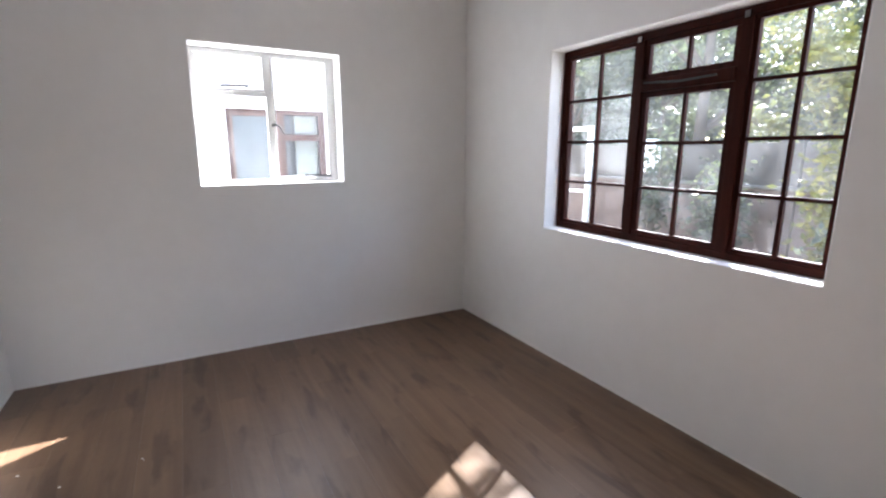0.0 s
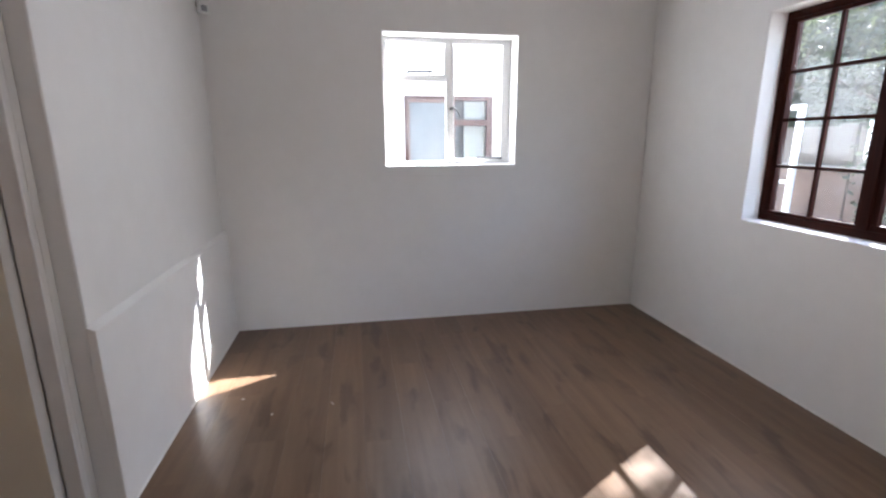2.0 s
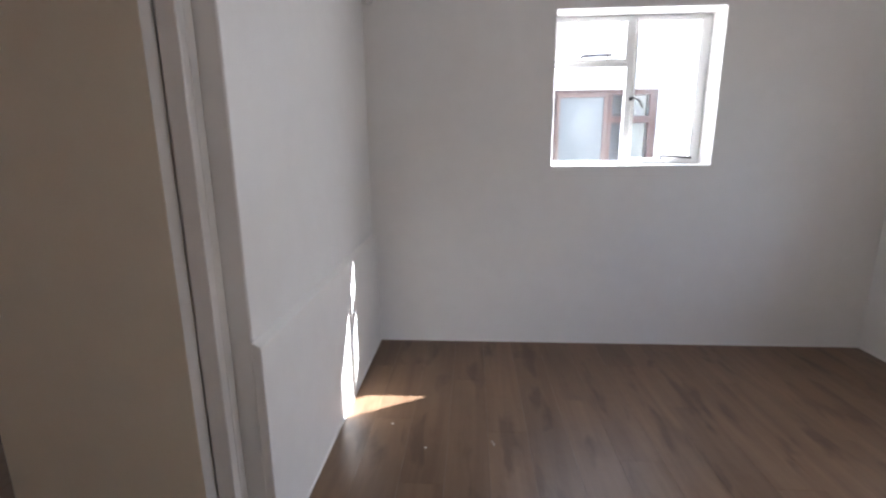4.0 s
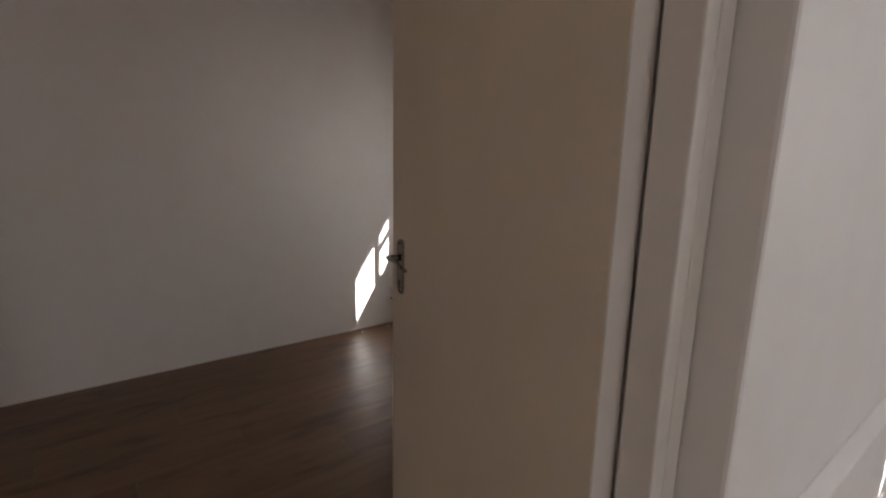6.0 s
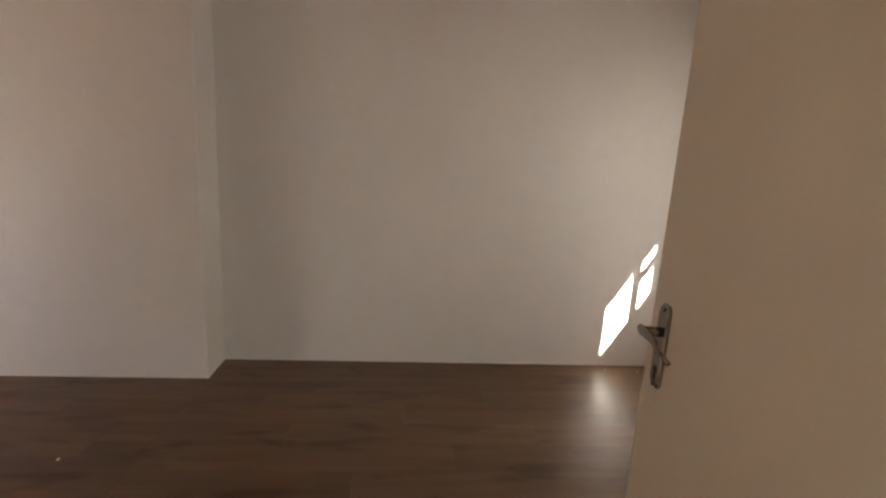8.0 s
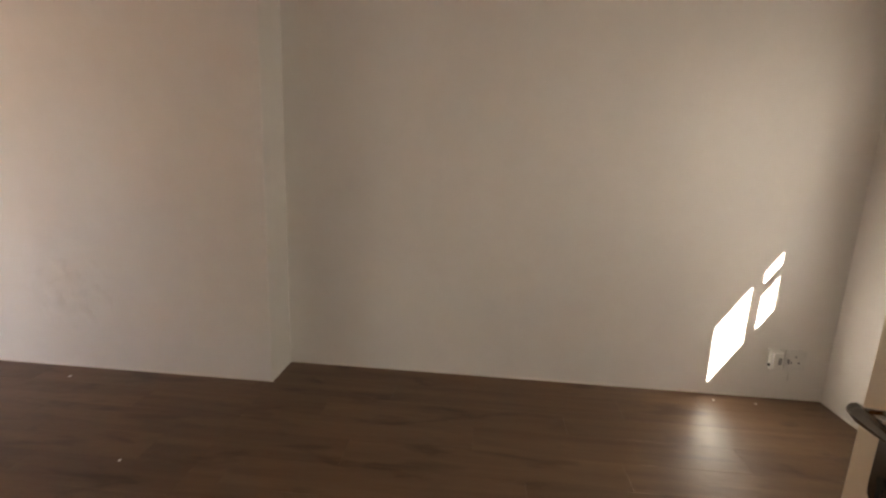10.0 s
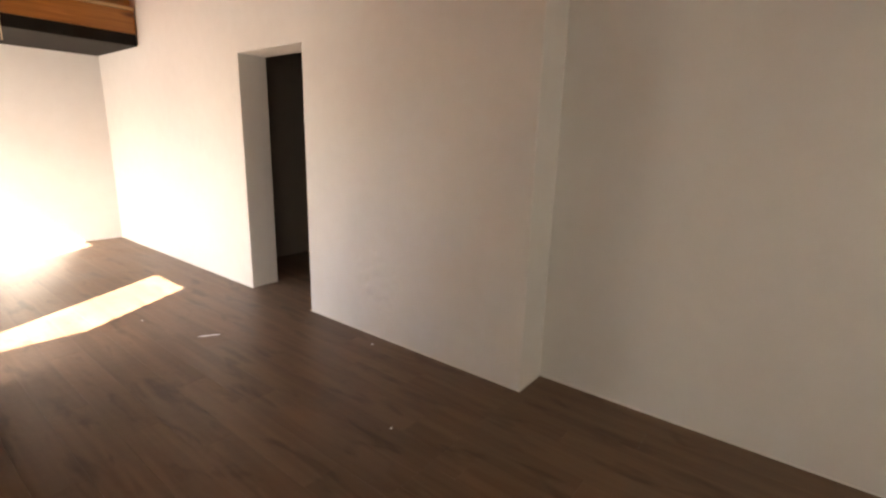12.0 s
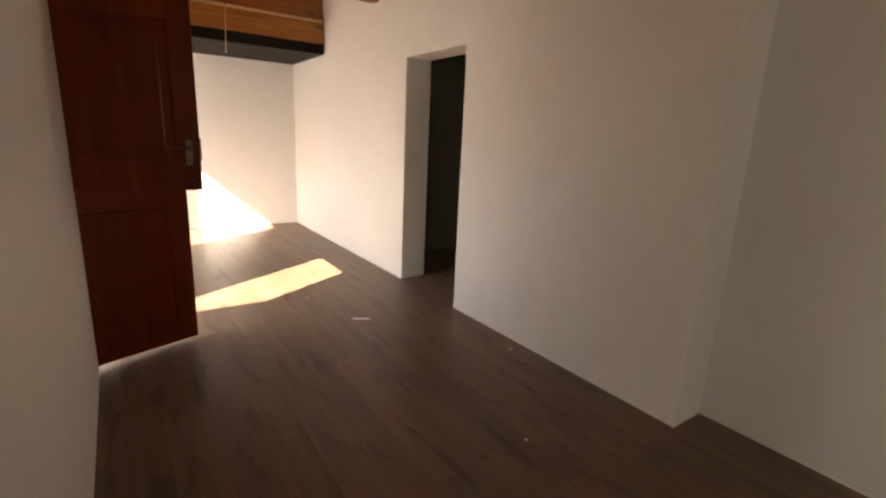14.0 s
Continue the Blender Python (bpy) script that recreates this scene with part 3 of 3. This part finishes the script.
SH = (-0.925, -1.89)
lower = stable_leaf("door_2", 0.775, 1.022, "lower leaf of a dark mahogany stable door, open")
lower.matrix_basis = pose(SH[0], SH[1], 0.03, 0, 0, math.degrees(math.atan2(-2.155 - SH[1], -1.645 - SH[0])))
upper = stable_leaf("door_3", 0.79, 1.015, "upper leaf of a dark mahogany stable door with steel lever")
upper.matrix_basis = pose(SH[0], SH[1], 1.06, 0, 0, math.degrees(math.atan2(-1.79 - SH[1], -1.705 - SH[0])))
lever_set(upper, 0.735, 0.235, -0.022, -1)
lever_set(upper, 0.735, 0.235, 0.022, 1)
bm = bmesh.new()
tube(bm, [(0.74, -0.02, 0.055), (0.74, -0.026, 0.055)], 0.006, 8)
part("bolt_head", bm, STEEL, upper, "small brass bolt head")
solid("latch_plate", [(0.789, 0.796, -0.012, 0.012, 0.17, 0.29)], STEEL, upper)
frame2 = thing("door_frame_2", (-0.9, -2.2675, 0.0), "dark varnished timber door frame", "door frame", kind="structure")
solid("jamb", [(-0.045, 0.045, 0.372, 0.4025, 0, 2.09)], MAHOGANY, frame2, "", 0.003)
solid("jamb", [(-0.045, 0.045, -0.4025, -0.372, 0, 2.09)], MAHOGANY, frame2, "", 0.003)

# ---------------------------------------------------------------- small fixtures
def socket(name, y0, y1, z0, z1, x, label, switch):
    top = thing(name, (x, (y0 + y1) / 2, z0), label, "socket")
    hw, h = (y1 - y0) / 2, z1 - z0
    solid("plate", [(0.0, 0.009, -hw, hw, 0, h)], SOCKET_WHITE, top, "", 0.003)
    if switch:
        solid("adaptor", [(0.009, 0.052, -hw + 0.004, hw - 0.018, 0.008, h - 0.006)], SOCKET_WHITE, top, "white plug-in adaptor", 0.006)
        solid("marking", [(0.0515, 0.053, -0.005, hw - 0.026, 0.04, h - 0.035)], GREY_PLASTIC, top)
        bm = bmesh.new()
        tube(bm, [(0.03, -hw - 0.002, 0.03), (0.03, -hw + 0.006, 0.03)], 0.009, 10)
        part("knob", bm, BLACK_METAL, top)
    else:
        for dy, dz in ((0.0, 0.075), (-0.02, 0.04), (0.02, 0.04)):
            bm = bmesh.new()
            tube(bm, [(0.008, dy, dz), (0.0095, dy, dz)], 0.006, 10)
            part("pin_hole", bm, GREY_PLASTIC, top)
        solid("rocker", [(0.009, 0.014, -hw + 0.01, -hw + 0.026, 0.03, 0.06)], GREY_PLASTIC, top, "", 0.002)
    return top


socket("socket_adaptor", 2.925, 3.005, 0.185, 0.30, -3.836, "white plug adaptor on a wall socket near the floor", True)
socket("wall_socket", 3.02, 3.135, 0.185, 0.30, -3.836, "white square wall socket near the floor", False)
cable = thing("loose_wire", (-3.826, 3.03, 0.15), "short pale wire hanging from the socket", "wire")
bm = bmesh.new()
tube(bm, [(0.004, -0.012, 0.12), (0.02, -0.006, 0.07), (0.018, 0.012, 0.03), (0.012, 0.016, -0.03)], 0.003, 6)
part("wire", bm, SOCKET_WHITE, cable, smooth=True)

sensor = thing("alarm_sensor", (-0.79, 3.36, 2.155), "small grey alarm sensor high in the corner", "sensor")
solid("bracket", [(-0.035, 0.0, -0.012, 0.012, -0.01, 0.02)], GREY_PLASTIC, sensor)
bm = bmesh.new()
box(bm, -0.03, 0.03, -0.02, 0.02, -0.05, 0.05, Matrix.Rotation(radians(40), 4, "Z"))
part("body", bm, SOCKET_WHITE, sensor, "off-white casing", 0.008)
bm = bmesh.new()
box(bm, -0.018, 0.018, -0.023, -0.018, -0.035, 0.0, Matrix.Rotation(radians(40), 4, "Z"))
part("lens", bm, GREY_PLASTIC, sensor, "grey lens", 0.003)

# blistered plaster low on the thicker wall
bm = bmesh.new()
N = 34
grid = []
for i in range(N):
    row = []
    for j in range(N):
        u, w = i / (N - 1), j / (N - 1)
        y, z = -1.32 + 0.62 * u, 0.1 + 0.66 * w
        fade = max(0.0, 1 - ((u - 0.5) ** 2 + (w - 0.5) ** 2) * 4.2)
        lump = noise.noise(Vector((y * 14, z * 14, 1.7))) + 0.6 * noise.noise(Vector((y * 34, z * 34, 5.1)))
        row.append(bm.verts.new((-3.5755 - 0.002 + fade * (0.004 + 0.016 * max(-0.25, lump)), y, z)))
    grid.append(row)
for r0, r1 in zip(grid, grid[1:]):
    for k in range(N - 1):
        bm.faces.new((r0[k], r1[k], r1[k + 1], r0[k + 1]))
tagged(part("wall_patch", bm, WHITE_WALL, smooth=True), "patch of blistered white plaster low on the wall", "wall", kind="structure")

# thin ridge of white paint where the walls meet the floor
for nm, spans in (("trim_bedroom", [(-0.798, 2.315, 3.394, 3.401, 0, 0.005), (2.309, 2.316, -0.7, 3.394, 0, 0.005), (-0.799, -0.792, 1.68, 3.394, 0, 0.005)]),
                  ("trim_passage", [(-3.837, -3.829, 0.156, 3.26, 0, 0.006), (-3.837, -3.568, 0.147, 0.155, 0, 0.006), (-3.576, -3.568, -1.832, 0.147, 0, 0.006),
                                    (-3.576, -3.568, -6.06, -2.733, 0, 0.006), (-3.83, -1.11, 3.253, 3.261, 0, 0.006), (-3.56, -1.11, -6.061, -6.053, 0, 0.006)])):
    tagged(solid(nm, spans, WHITE_WALL), "thin ridge of white paint along the floor edge", "trim", kind="structure")


# ---------------------------------------------------------------- outside
ground = solid("ground", [(-400, 400, -400, 400, -0.5, -0.16)], PAVING)
tagged(ground, "pale dusty ground around the house", "ground", kind="structure")
tagged(solid("step", [(-0.83, -0.35, -2.85, -1.7, -0.16, -0.02)], COPING, bevel=0.01), "low concrete doorstep outside the stable door", "step", kind="structure")
tagged(solid("step_side", [(-0.83, -0.3, -5.6, -4.25, -0.16, -0.02)], COPING, bevel=0.01), "low concrete doorstep outside the side doorway", "step", kind="structure")

# neighbouring house across a narrow yard
nb = thing("neighbour_house", (1.0, 5.5, -0.16), "pale rendered neighbouring house with red timber window", "house")
bm = bmesh.new()
WIN = (-0.345, 0.70, 0.9, 1.99)
for s in ((-7.0, WIN[0], 0, 4.0, 0, 3.3), (WIN[1], 1.9, 0, 4.0, 0, 3.3), (WIN[0], WIN[1], 0, 4.0, 0, WIN[2]), (WIN[0], WIN[1], 0, 4.0, WIN[3], 3.3),
          (WIN[0], WIN[1], 0.35, 4.0, WIN[2], WIN[3])):
    box(bm, *s)
part("wall", bm, NEIGHBOUR_WALL, nb)
solid("roof", [(-7.3, 2.1, -0.25, 4.3, 3.3, 3.42)], ROOF_TIN, nb, "grey sheet roof", 0.01)
win = new("window")
win.parent = nb
bm = bmesh.new()
a, b_, c, d = WIN
for s in ((a, b_, 0.03, 0.1, c, c + 0.05), (a, b_, 0.03, 0.1, d - 0.05, d), (a, a + 0.04, 0.03, 0.1, c + 0.05, d - 0.05),
          (b_ - 0.07, b_, 0.03, 0.1, c + 0.05, d - 0.05), (0.2, 0.25, 0.028, 0.1, c + 0.05, d - 0.05), (0.25, b_ - 0.07, 0.026, 0.1, 1.66, 1.73)):
    box(bm, *s)
part("window_frame", bm, RED_TIMBER, win, "weathered reddish timber", 0.003)
solid("casement", [(a + 0.032, 0.198, 0.005, 0.045, c + 0.04, c + 0.075), (a + 0.032, 0.198, 0.005, 0.045, d - 0.075, d - 0.04),
                   (a + 0.032, a + 0.062, 0.005, 0.045, c + 0.075, d - 0.075), (0.16, 0.198, 0.005, 0.045, c + 0.075, d - 0.075)],
      PINK_TIMBER, win, "sun-bleached pinkish timber", 0.003)
solid("pane", [(a + 0.058, 0.164, 0.022, 0.028, c + 0.07, d - 0.07)], FROSTED, win, "pale frosted glass")
solid("pane", [(0.25, b_ - 0.07, 0.06, 0.064, c + 0.06, 1.66)], PANE, win)
solid("pane", [(0.25, b_ - 0.07, 0.06, 0.064, 1.73, d - 0.06)], PANE, win)
solid("curtain", [(0.385, b_ - 0.07, 0.16, 0.18, c + 0.05, d - 0.05)], CURTAIN, win, "white curtain")
solid("dark_interior", [(0.2, b_ - 0.03, 0.3, 0.34, c, d)], DARK_PANE, win)

# garden boundary wall in bays: a lower wall, a ledge and a paler upper panel
def garden_bay(i):
    bay = thing("garden_wall", (6.6, -8.0 + i * 2.4, -0.16), "weathered brown garden wall bay with a ledge and paler upper panel", "wall", group="garden wall bays")
    solid("bay", [(-0.09, 0.09, -1.19, 1.19, 0, 1.09)], GARDEN_WALL, bay, "", 0.01)
    solid("ledge", [(-0.13, 0.09, -1.195, 1.195, 1.09, 1.14)], COPING, bay, "pale ledge", 0.012)
    solid("upper_panel", [(-0.05, 0.05, -0.94, 1.19, 1.14, 1.66)], UPPER_WALL, bay, "grey-beige rendered panel", 0.008)
    solid("pier", [(-0.08, 0.08, -1.2, -0.94, 1.14, 1.7)], UPPER_WALL, bay, "", 0.01)


for i in range(9):
    garden_bay(i)

# white steel frame standing in the yard, and a pale board on the garden wall
gate = thing("white_frame", (5.4, 5.0, -0.16), "white painted steel frame standing in the yard", "frame")
for nm, s in (("post", (-0.03, 0.03, -0.03, 0.03, 0, 1.9)), ("post", (-0.03, 0.03, 0.72, 0.78, 0, 1.9)), ("top_bar", (-0.03, 0.03, 0.03, 0.72, 1.84, 1.9)),
              ("middle_bar", (-0.02, 0.02, 0.03, 0.72, 0.95, 0.99))):
    solid(nm, [s], WHITE_PAINT, gate, "", 0.004)
board = thing("pale_panel", (6.42, 4.8, 0.8), "pale board on a stake before the garden wall", "panel")
solid("board", [(-0.02, 0.02, -0.2, 0.18, 0.28, 0.77)], WHITE_PAINT, board, "", 0.004)
solid("stake", [(0.02, 0.05, -0.02, 0.02, -0.96, 0.75)], BARK, board)


def tree(at, height, spread, leaves, mat, seed, label, size=0.11, top_limb=None):
    rng = random.Random(seed)
    t = thing("tree", at, label, "tree", group="garden trees")
    bm = bmesh.new()
    pts, lean = [], Vector((rng.uniform(-0.3, 0.3), rng.uniform(-0.3, 0.3), 0))
    for i in range(7):
        k = i / 6
        pts.append(Vector((0, 0, height * 0.72 * k)) + lean * k * k * height * 0.25 + Vector((rng.uniform(-.05, .05), rng.uniform(-.05, .05), 0)))
    base = height * 0.016
    tube(bm, pts, [base * (1.5 if i == 0 else 1.0 - 0.11 * i) for i in range(7)], 9)
    part("trunk", bm, BARK, t, smooth=True)
    tips = []
    for b in range(9):
        bm = bmesh.new()
        start = pts[2 + b % 5]
        ang = b * 2.4 + rng.uniform(-0.4, 0.4)
        ln = spread * rng.uniform(0.6, 1.05)
        rise = height * rng.uniform(0.08, 0.3)
        mid = start + Vector((math.cos(ang) * ln * 0.5, math.sin(ang) * ln * 0.5, rise * 0.45))
        end = start + Vector((math.cos(ang) * ln, math.sin(ang) * ln, rise))
        tube(bm, [start, mid, end], [base * 0.45, base * 0.28, base * 0.08], 7)
        for k in range(4):
            q = mid.lerp(end, rng.random())
            e = q + Vector((rng.uniform(-1, 1), rng.uniform(-1, 1), rng.uniform(-0.2, 0.9))) * spread * 0.35
            tube(bm, [q, (q + e) / 2 + Vector((0, 0, 0.05)), e], [base * 0.14, base * 0.09, base * 0.04], 5)
            tips.append(e)
        tips.append(end)
        tips.append(mid)
        part("limb", bm, BARK, t, smooth=True)
    tips.append(pts[-1])
    clumps = [rng.choice(tips) for n in range(leaves)]
    if top_limb:
        end = Vector(top_limb)
        bm = bmesh.new()
        tube(bm, [pts[-1], pts[-1].lerp(end, 0.5) + Vector((0.1, 0, 0.05)), end], [0.05, 0.035, 0.02], 7)
        for k in range(9):
            q = pts[-1].lerp(end, 0.55 + 0.05 * k)
            e = q + Vector((rng.uniform(-0.4, 0.4), rng.uniform(-0.6, 0.6), rng.uniform(-0.1, 0.5)))
            tube(bm, [q, (q + e) / 2 + Vector((0, 0, 0.04)), e], [0.018, 0.014, 0.006], 5)
            clumps += [e] * 17
        part("limb", bm, BARK, t, smooth=True)
    verts, faces = [], []
    for c in clumps:
        r = spread * 0.33 * rng.random() ** 0.5
        p = c + Vector((rng.gauss(0, 1), rng.gauss(0, 1), rng.gauss(0, 0.8))).normalized() * r
        u = Vector((rng.gauss(0, 1), rng.gauss(0, 1), rng.gauss(0, 0.5))).normalized()
        w = u.cross(Vector((rng.gauss(0, 1), rng.gauss(0, 1), rng.gauss(0, 1)))).normalized()
        s = size * rng.uniform(0.6, 1.3)
        k = len(verts)
        verts += [p - u * s * 0.5, p + w * s * 0.24 - u * s * 0.05, p + u * s * 0.5, p - w * s * 0.24 - u * s * 0.05]
        faces.append((k, k + 1, k + 2, k + 3))
    me = bpy.data.meshes.new("crown")
    me.from_pydata(verts, [], faces)
    me.materials.append(mat)
    ob = new("crown", me)
    ob.parent = t
    return t


tree((9.4, 0.9, -0.16), 5.0, 1.9, 3800, LEAF, 3, "leafy garden tree behind the brown wall", 0.13)
tree((8.6, 5.4, -0.16), 8.0, 1.9, 3000, LEAF_DARK, 5, "tall sparse leafy tree behind the brown wall", 0.14, (0.0, 0.2, 6.95))
tree((7.7, 7.8, -0.16), 4.4, 1.6, 7000, LEAF_DARK, 41, "dark leafy tree beside the neighbouring house", 0.13)
tree((8.0, 3.0, -0.16), 3.3, 1.1, 6500, LEAF_YELLOW, 8, "yellow-green leafy tree behind the brown wall", 0.12)
tree((11.5, 8.4, -0.16), 5.6, 2.2, 6000, LEAF_DARK, 11, "dark leafy tree at the back of the garden", 0.18)
tree((12.8, 4.6, -0.16), 6.6, 2.6, 6000, LEAF_DARK, 14, "tall leafy tree at the back of the garden", 0.2)
tree((12.6, 0.4, -0.16), 6.4, 2.6, 6000, LEAF, 17, "tall leafy tree at the back of the garden", 0.2)
tree((9.6, 10.2, -0.16), 4.6, 2.0, 8000, LEAF_DARK, 19, "dark leafy tree beside the neighbouring house", 0.16)
tree((13.5, 12.0, -0.16), 6.0, 2.6, 9000, LEAF_DARK, 23, "dark leafy tree far back in the garden", 0.2)
tree((13.0, -3.6, -0.16), 6.0, 2.6, 8000, LEAF_DARK, 29, "dark leafy tree far back in the garden", 0.2)


def shrub(at, r, h, leaves, mat, seed, label):
    """Low bush: thin stems and a loose mass of leaves."""
    rng = random.Random(seed)
    t = thing("shrub", at, label, "shrub", group="garden shrubs")
    tips = []
    for k in range(9):
        bm = bmesh.new()
        a = rng.uniform(0, 6.28)
        e = Vector((math.cos(a) * r * rng.uniform(0.2, 0.8), math.sin(a) * r * rng.uniform(0.2, 0.8), h * rng.uniform(0.6, 1.0)))
        tube(bm, [(0, 0, 0), e * 0.5 + Vector((0, 0, 0.1)), e], [0.014, 0.01, 0.004], 5)
        part("stem", bm, BARK, t)
        tips += [e, e * 0.75, e * 0.5]
    verts, faces = [], []
    for n in range(leaves):
        p = rng.choice(tips) + Vector((rng.gauss(0, r * 0.28), rng.gauss(0, r * 0.28), rng.gauss(0, h * 0.14)))
        p.z = max(p.z, 0.03)
        u = Vector((rng.gauss(0, 1), rng.gauss(0, 1), rng.gauss(0, 0.6))).normalized()
        w = u.cross(Vector((rng.gauss(0, 1), rng.gauss(0, 1), rng.gauss(0, 1)))).normalized()
        s = 0.085 * rng.uniform(0.6, 1.3)
        k = len(verts)
        verts += [p - u * s * 0.5, p + w * s * 0.25, p + u * s * 0.5, p - w * s * 0.25]
        faces.append((k, k + 1, k + 2, k + 3))
    me = bpy.data.meshes.new("foliage")
    me.from_pydata(verts, [], faces)
    me.materials.append(mat)
    new("foliage", me).parent = t
    return t


shrub((5.75, 1.95, -0.16), 0.5, 1.6, 2600, LEAF_YELLOW, 31, "loose yellow-green shrub against the brown wall")
shrub((5.2, 1.6, -0.16), 0.42, 0.85, 1800, LEAF_DARK, 35, "low dark green shrub before the brown wall")
shrub((6.0, 3.4, -0.16), 0.45, 1.3, 1500, LEAF_DARK, 33, "dark green shrub against the brown wall")
shrub((5.9, 4.3, -0.16), 0.35, 1.9, 900, LEAF_DARK, 37, "thin straggling shrub against the brown wall")


rng = random.Random(77)
verts, faces = [], []
for n in range(16000):
    y = rng.uniform(-14, 26)
    x = 18.0 + rng.uniform(-1.5, 2.5)
    top = 5.2 + 1.3 * math.sin(y * 0.55) + 0.8 * math.sin(y * 1.7 + 1.0)
    p = Vector((x, y, -0.1 + top * rng.random() ** 0.8))
    u = Vector((rng.gauss(0, 1), rng.gauss(0, 1), rng.gauss(0, 0.7))).normalized()
    w = u.cross(Vector((rng.gauss(0, 1), rng.gauss(0, 1), rng.gauss(0, 1)))).normalized()
    s = rng.uniform(0.4, 0.8)
    k = len(verts)
    verts += [p - u * s * 0.5, p + w * s * 0.3, p + u * s * 0.5, p - w * s * 0.3]
    faces.append((k, k + 1, k + 2, k + 3))
me = bpy.data.meshes.new("far_trees")
me.from_pydata(verts, [], faces)
me.materials.append(LEAF_DARK)
tagged(new("far_trees", me), "dense dark foliage beyond the garden", "trees", kind="stuff")


# flakes of white paint left on the floor, and one painted sliver of sunlight
for x, y, r in ((-0.085, 2.298, 0.004), (-0.379, 2.242, 0.005), (-0.077, 2.28, 0.0035), (-0.554, 2.417, 0.0045), (-2.83, -0.17, 0.008),
                (-3.453, -0.968, 0.009), (-3.754, 2.638, 0.008), (-2.572, -2.603, 0.007), (-3.745, 2.86, 0.007)):
    chip = thing("paint_flake", (x, y, 0.0), "tiny flake of white paint on the floor", "paint flake", group="paint flakes")
    bm = bmesh.new()
    top = [bm.verts.new((r * (1 + 0.35 * math.sin(k * 2.3 + x * 9)) * math.cos(k * 1.047), 0.7 * r * math.sin(k * 1.047), 0.0025)) for k in range(6)]
    low = [bm.verts.new((v.co.x * 1.15, v.co.y * 1.15, 0.0)) for v in top]
    bm.faces.new(top)
    bm.faces.new(low[::-1])
    for k in range(6):
        bm.faces.new((low[k], low[(k + 1) % 6], top[(k + 1) % 6], top[k]))
    part("flake", bm, WHITE_PAINT, chip)
# flat white shape laid on the planks in place of a speck of sun
sliver = thing("painted_sun_sliver", (-2.778, -1.955, 0.0), "thin pale patch standing in for a sliver of sunlight", "paint smear", turn=147)
bm = bmesh.new()
ring = [(-0.075, 0.0), (-0.04, 0.013), (0.0, 0.008), (0.03, 0.017), (0.07, 0.006), (0.062, -0.008), (0.02, -0.006), (-0.03, -0.014)]
top = [bm.verts.new((x, y, 0.0012)) for x, y in ring]
low = [bm.verts.new((x * 1.03, y * 1.08, 0.0)) for x, y in ring]
bm.faces.new(top)
for k in range(8):
    bm.faces.new((low[k], low[(k + 1) % 8], top[(k + 1) % 8], top[k]))
part("sliver", bm, WHITE_PAINT, sliver)


# ---------------------------------------------------------------- floor planks
floor = solid("floor", [(-5.42, 2.535, -6.28, 3.62, -0.16, -0.012)], SUBFLOOR)
tagged(floor, "grey-brown wood-look plank floor running through all rooms", "floor", kind="structure")
PW, PL, GAP = 0.182, 1.22, 0.0004
shared = {}


def plank(x0, x1, y0, y1):
    w, l = round(x1 - x0, 4), round(y1 - y0, 4)
    if (w, l) not in shared:
        bm = bmesh.new()
        g, c = GAP / 2, 0.0005
        lo = [bm.verts.new((sx * (w / 2 - g), sy * (l / 2 - g), -0.012)) for sx, sy in ((-1, -1), (1, -1), (1, 1), (-1, 1))]
        mi = [bm.verts.new((sx * (w / 2 - g), sy * (l / 2 - g), -c)) for sx, sy in ((-1, -1), (1, -1), (1, 1), (-1, 1))]
        hi = [bm.verts.new((sx * (w / 2 - g - c), sy * (l / 2 - g - c), 0.0)) for sx, sy in ((-1, -1), (1, -1), (1, 1), (-1, 1))]
        for p, q in ((lo, mi), (mi, hi)):
            for k in range(4):
                bm.faces.new((p[k], p[(k + 1) % 4], q[(k + 1) % 4], q[k]))
        bm.faces.new(hi)
        shared[(w, l)] = mesh_of("plank", bm, PLANK)
    ob = new("plank", shared[(w, l)])
    ob.location = ((x0 + x1) / 2, (y0 + y1) / 2, 0)
    ob.parent = floor


def lay(x0, x1, y0, y1, seed):
    rng = random.Random(seed)
    x, row = x0, 0
    while x < x1 - 0.01:
        xe = min(x + PW, x1)
        y = y0 - PL * ((row * 0.37 + rng.uniform(-0.06, 0.06)) % 1.0)
        while y < y1 - 0.001:
            p, q = max(y, y0), min(y + PL, y1)
            if q - p > 0.02:
                plank(x, xe, p, q)
            y += PL
        x, row = xe, row + 1


lay(-0.83, 2.315, -0.7, 3.40, 1)
lay(-3.836, -1.11, 0.148, 3.26, 2)
lay(-3.575, -1.11, -6.06, 0.148, 3)
lay(-1.11, -0.83, 0.62, 1.69, 4)
lay(-1.11, -0.83, -2.67, -1.865, 5)
lay(-1.11, -0.83, -5.43, -4.41, 6)
lay(-5.3, -3.845, -3.6, -0.9, 7)
lay(-3.845, -3.575, -2.733, -1.832, 8)
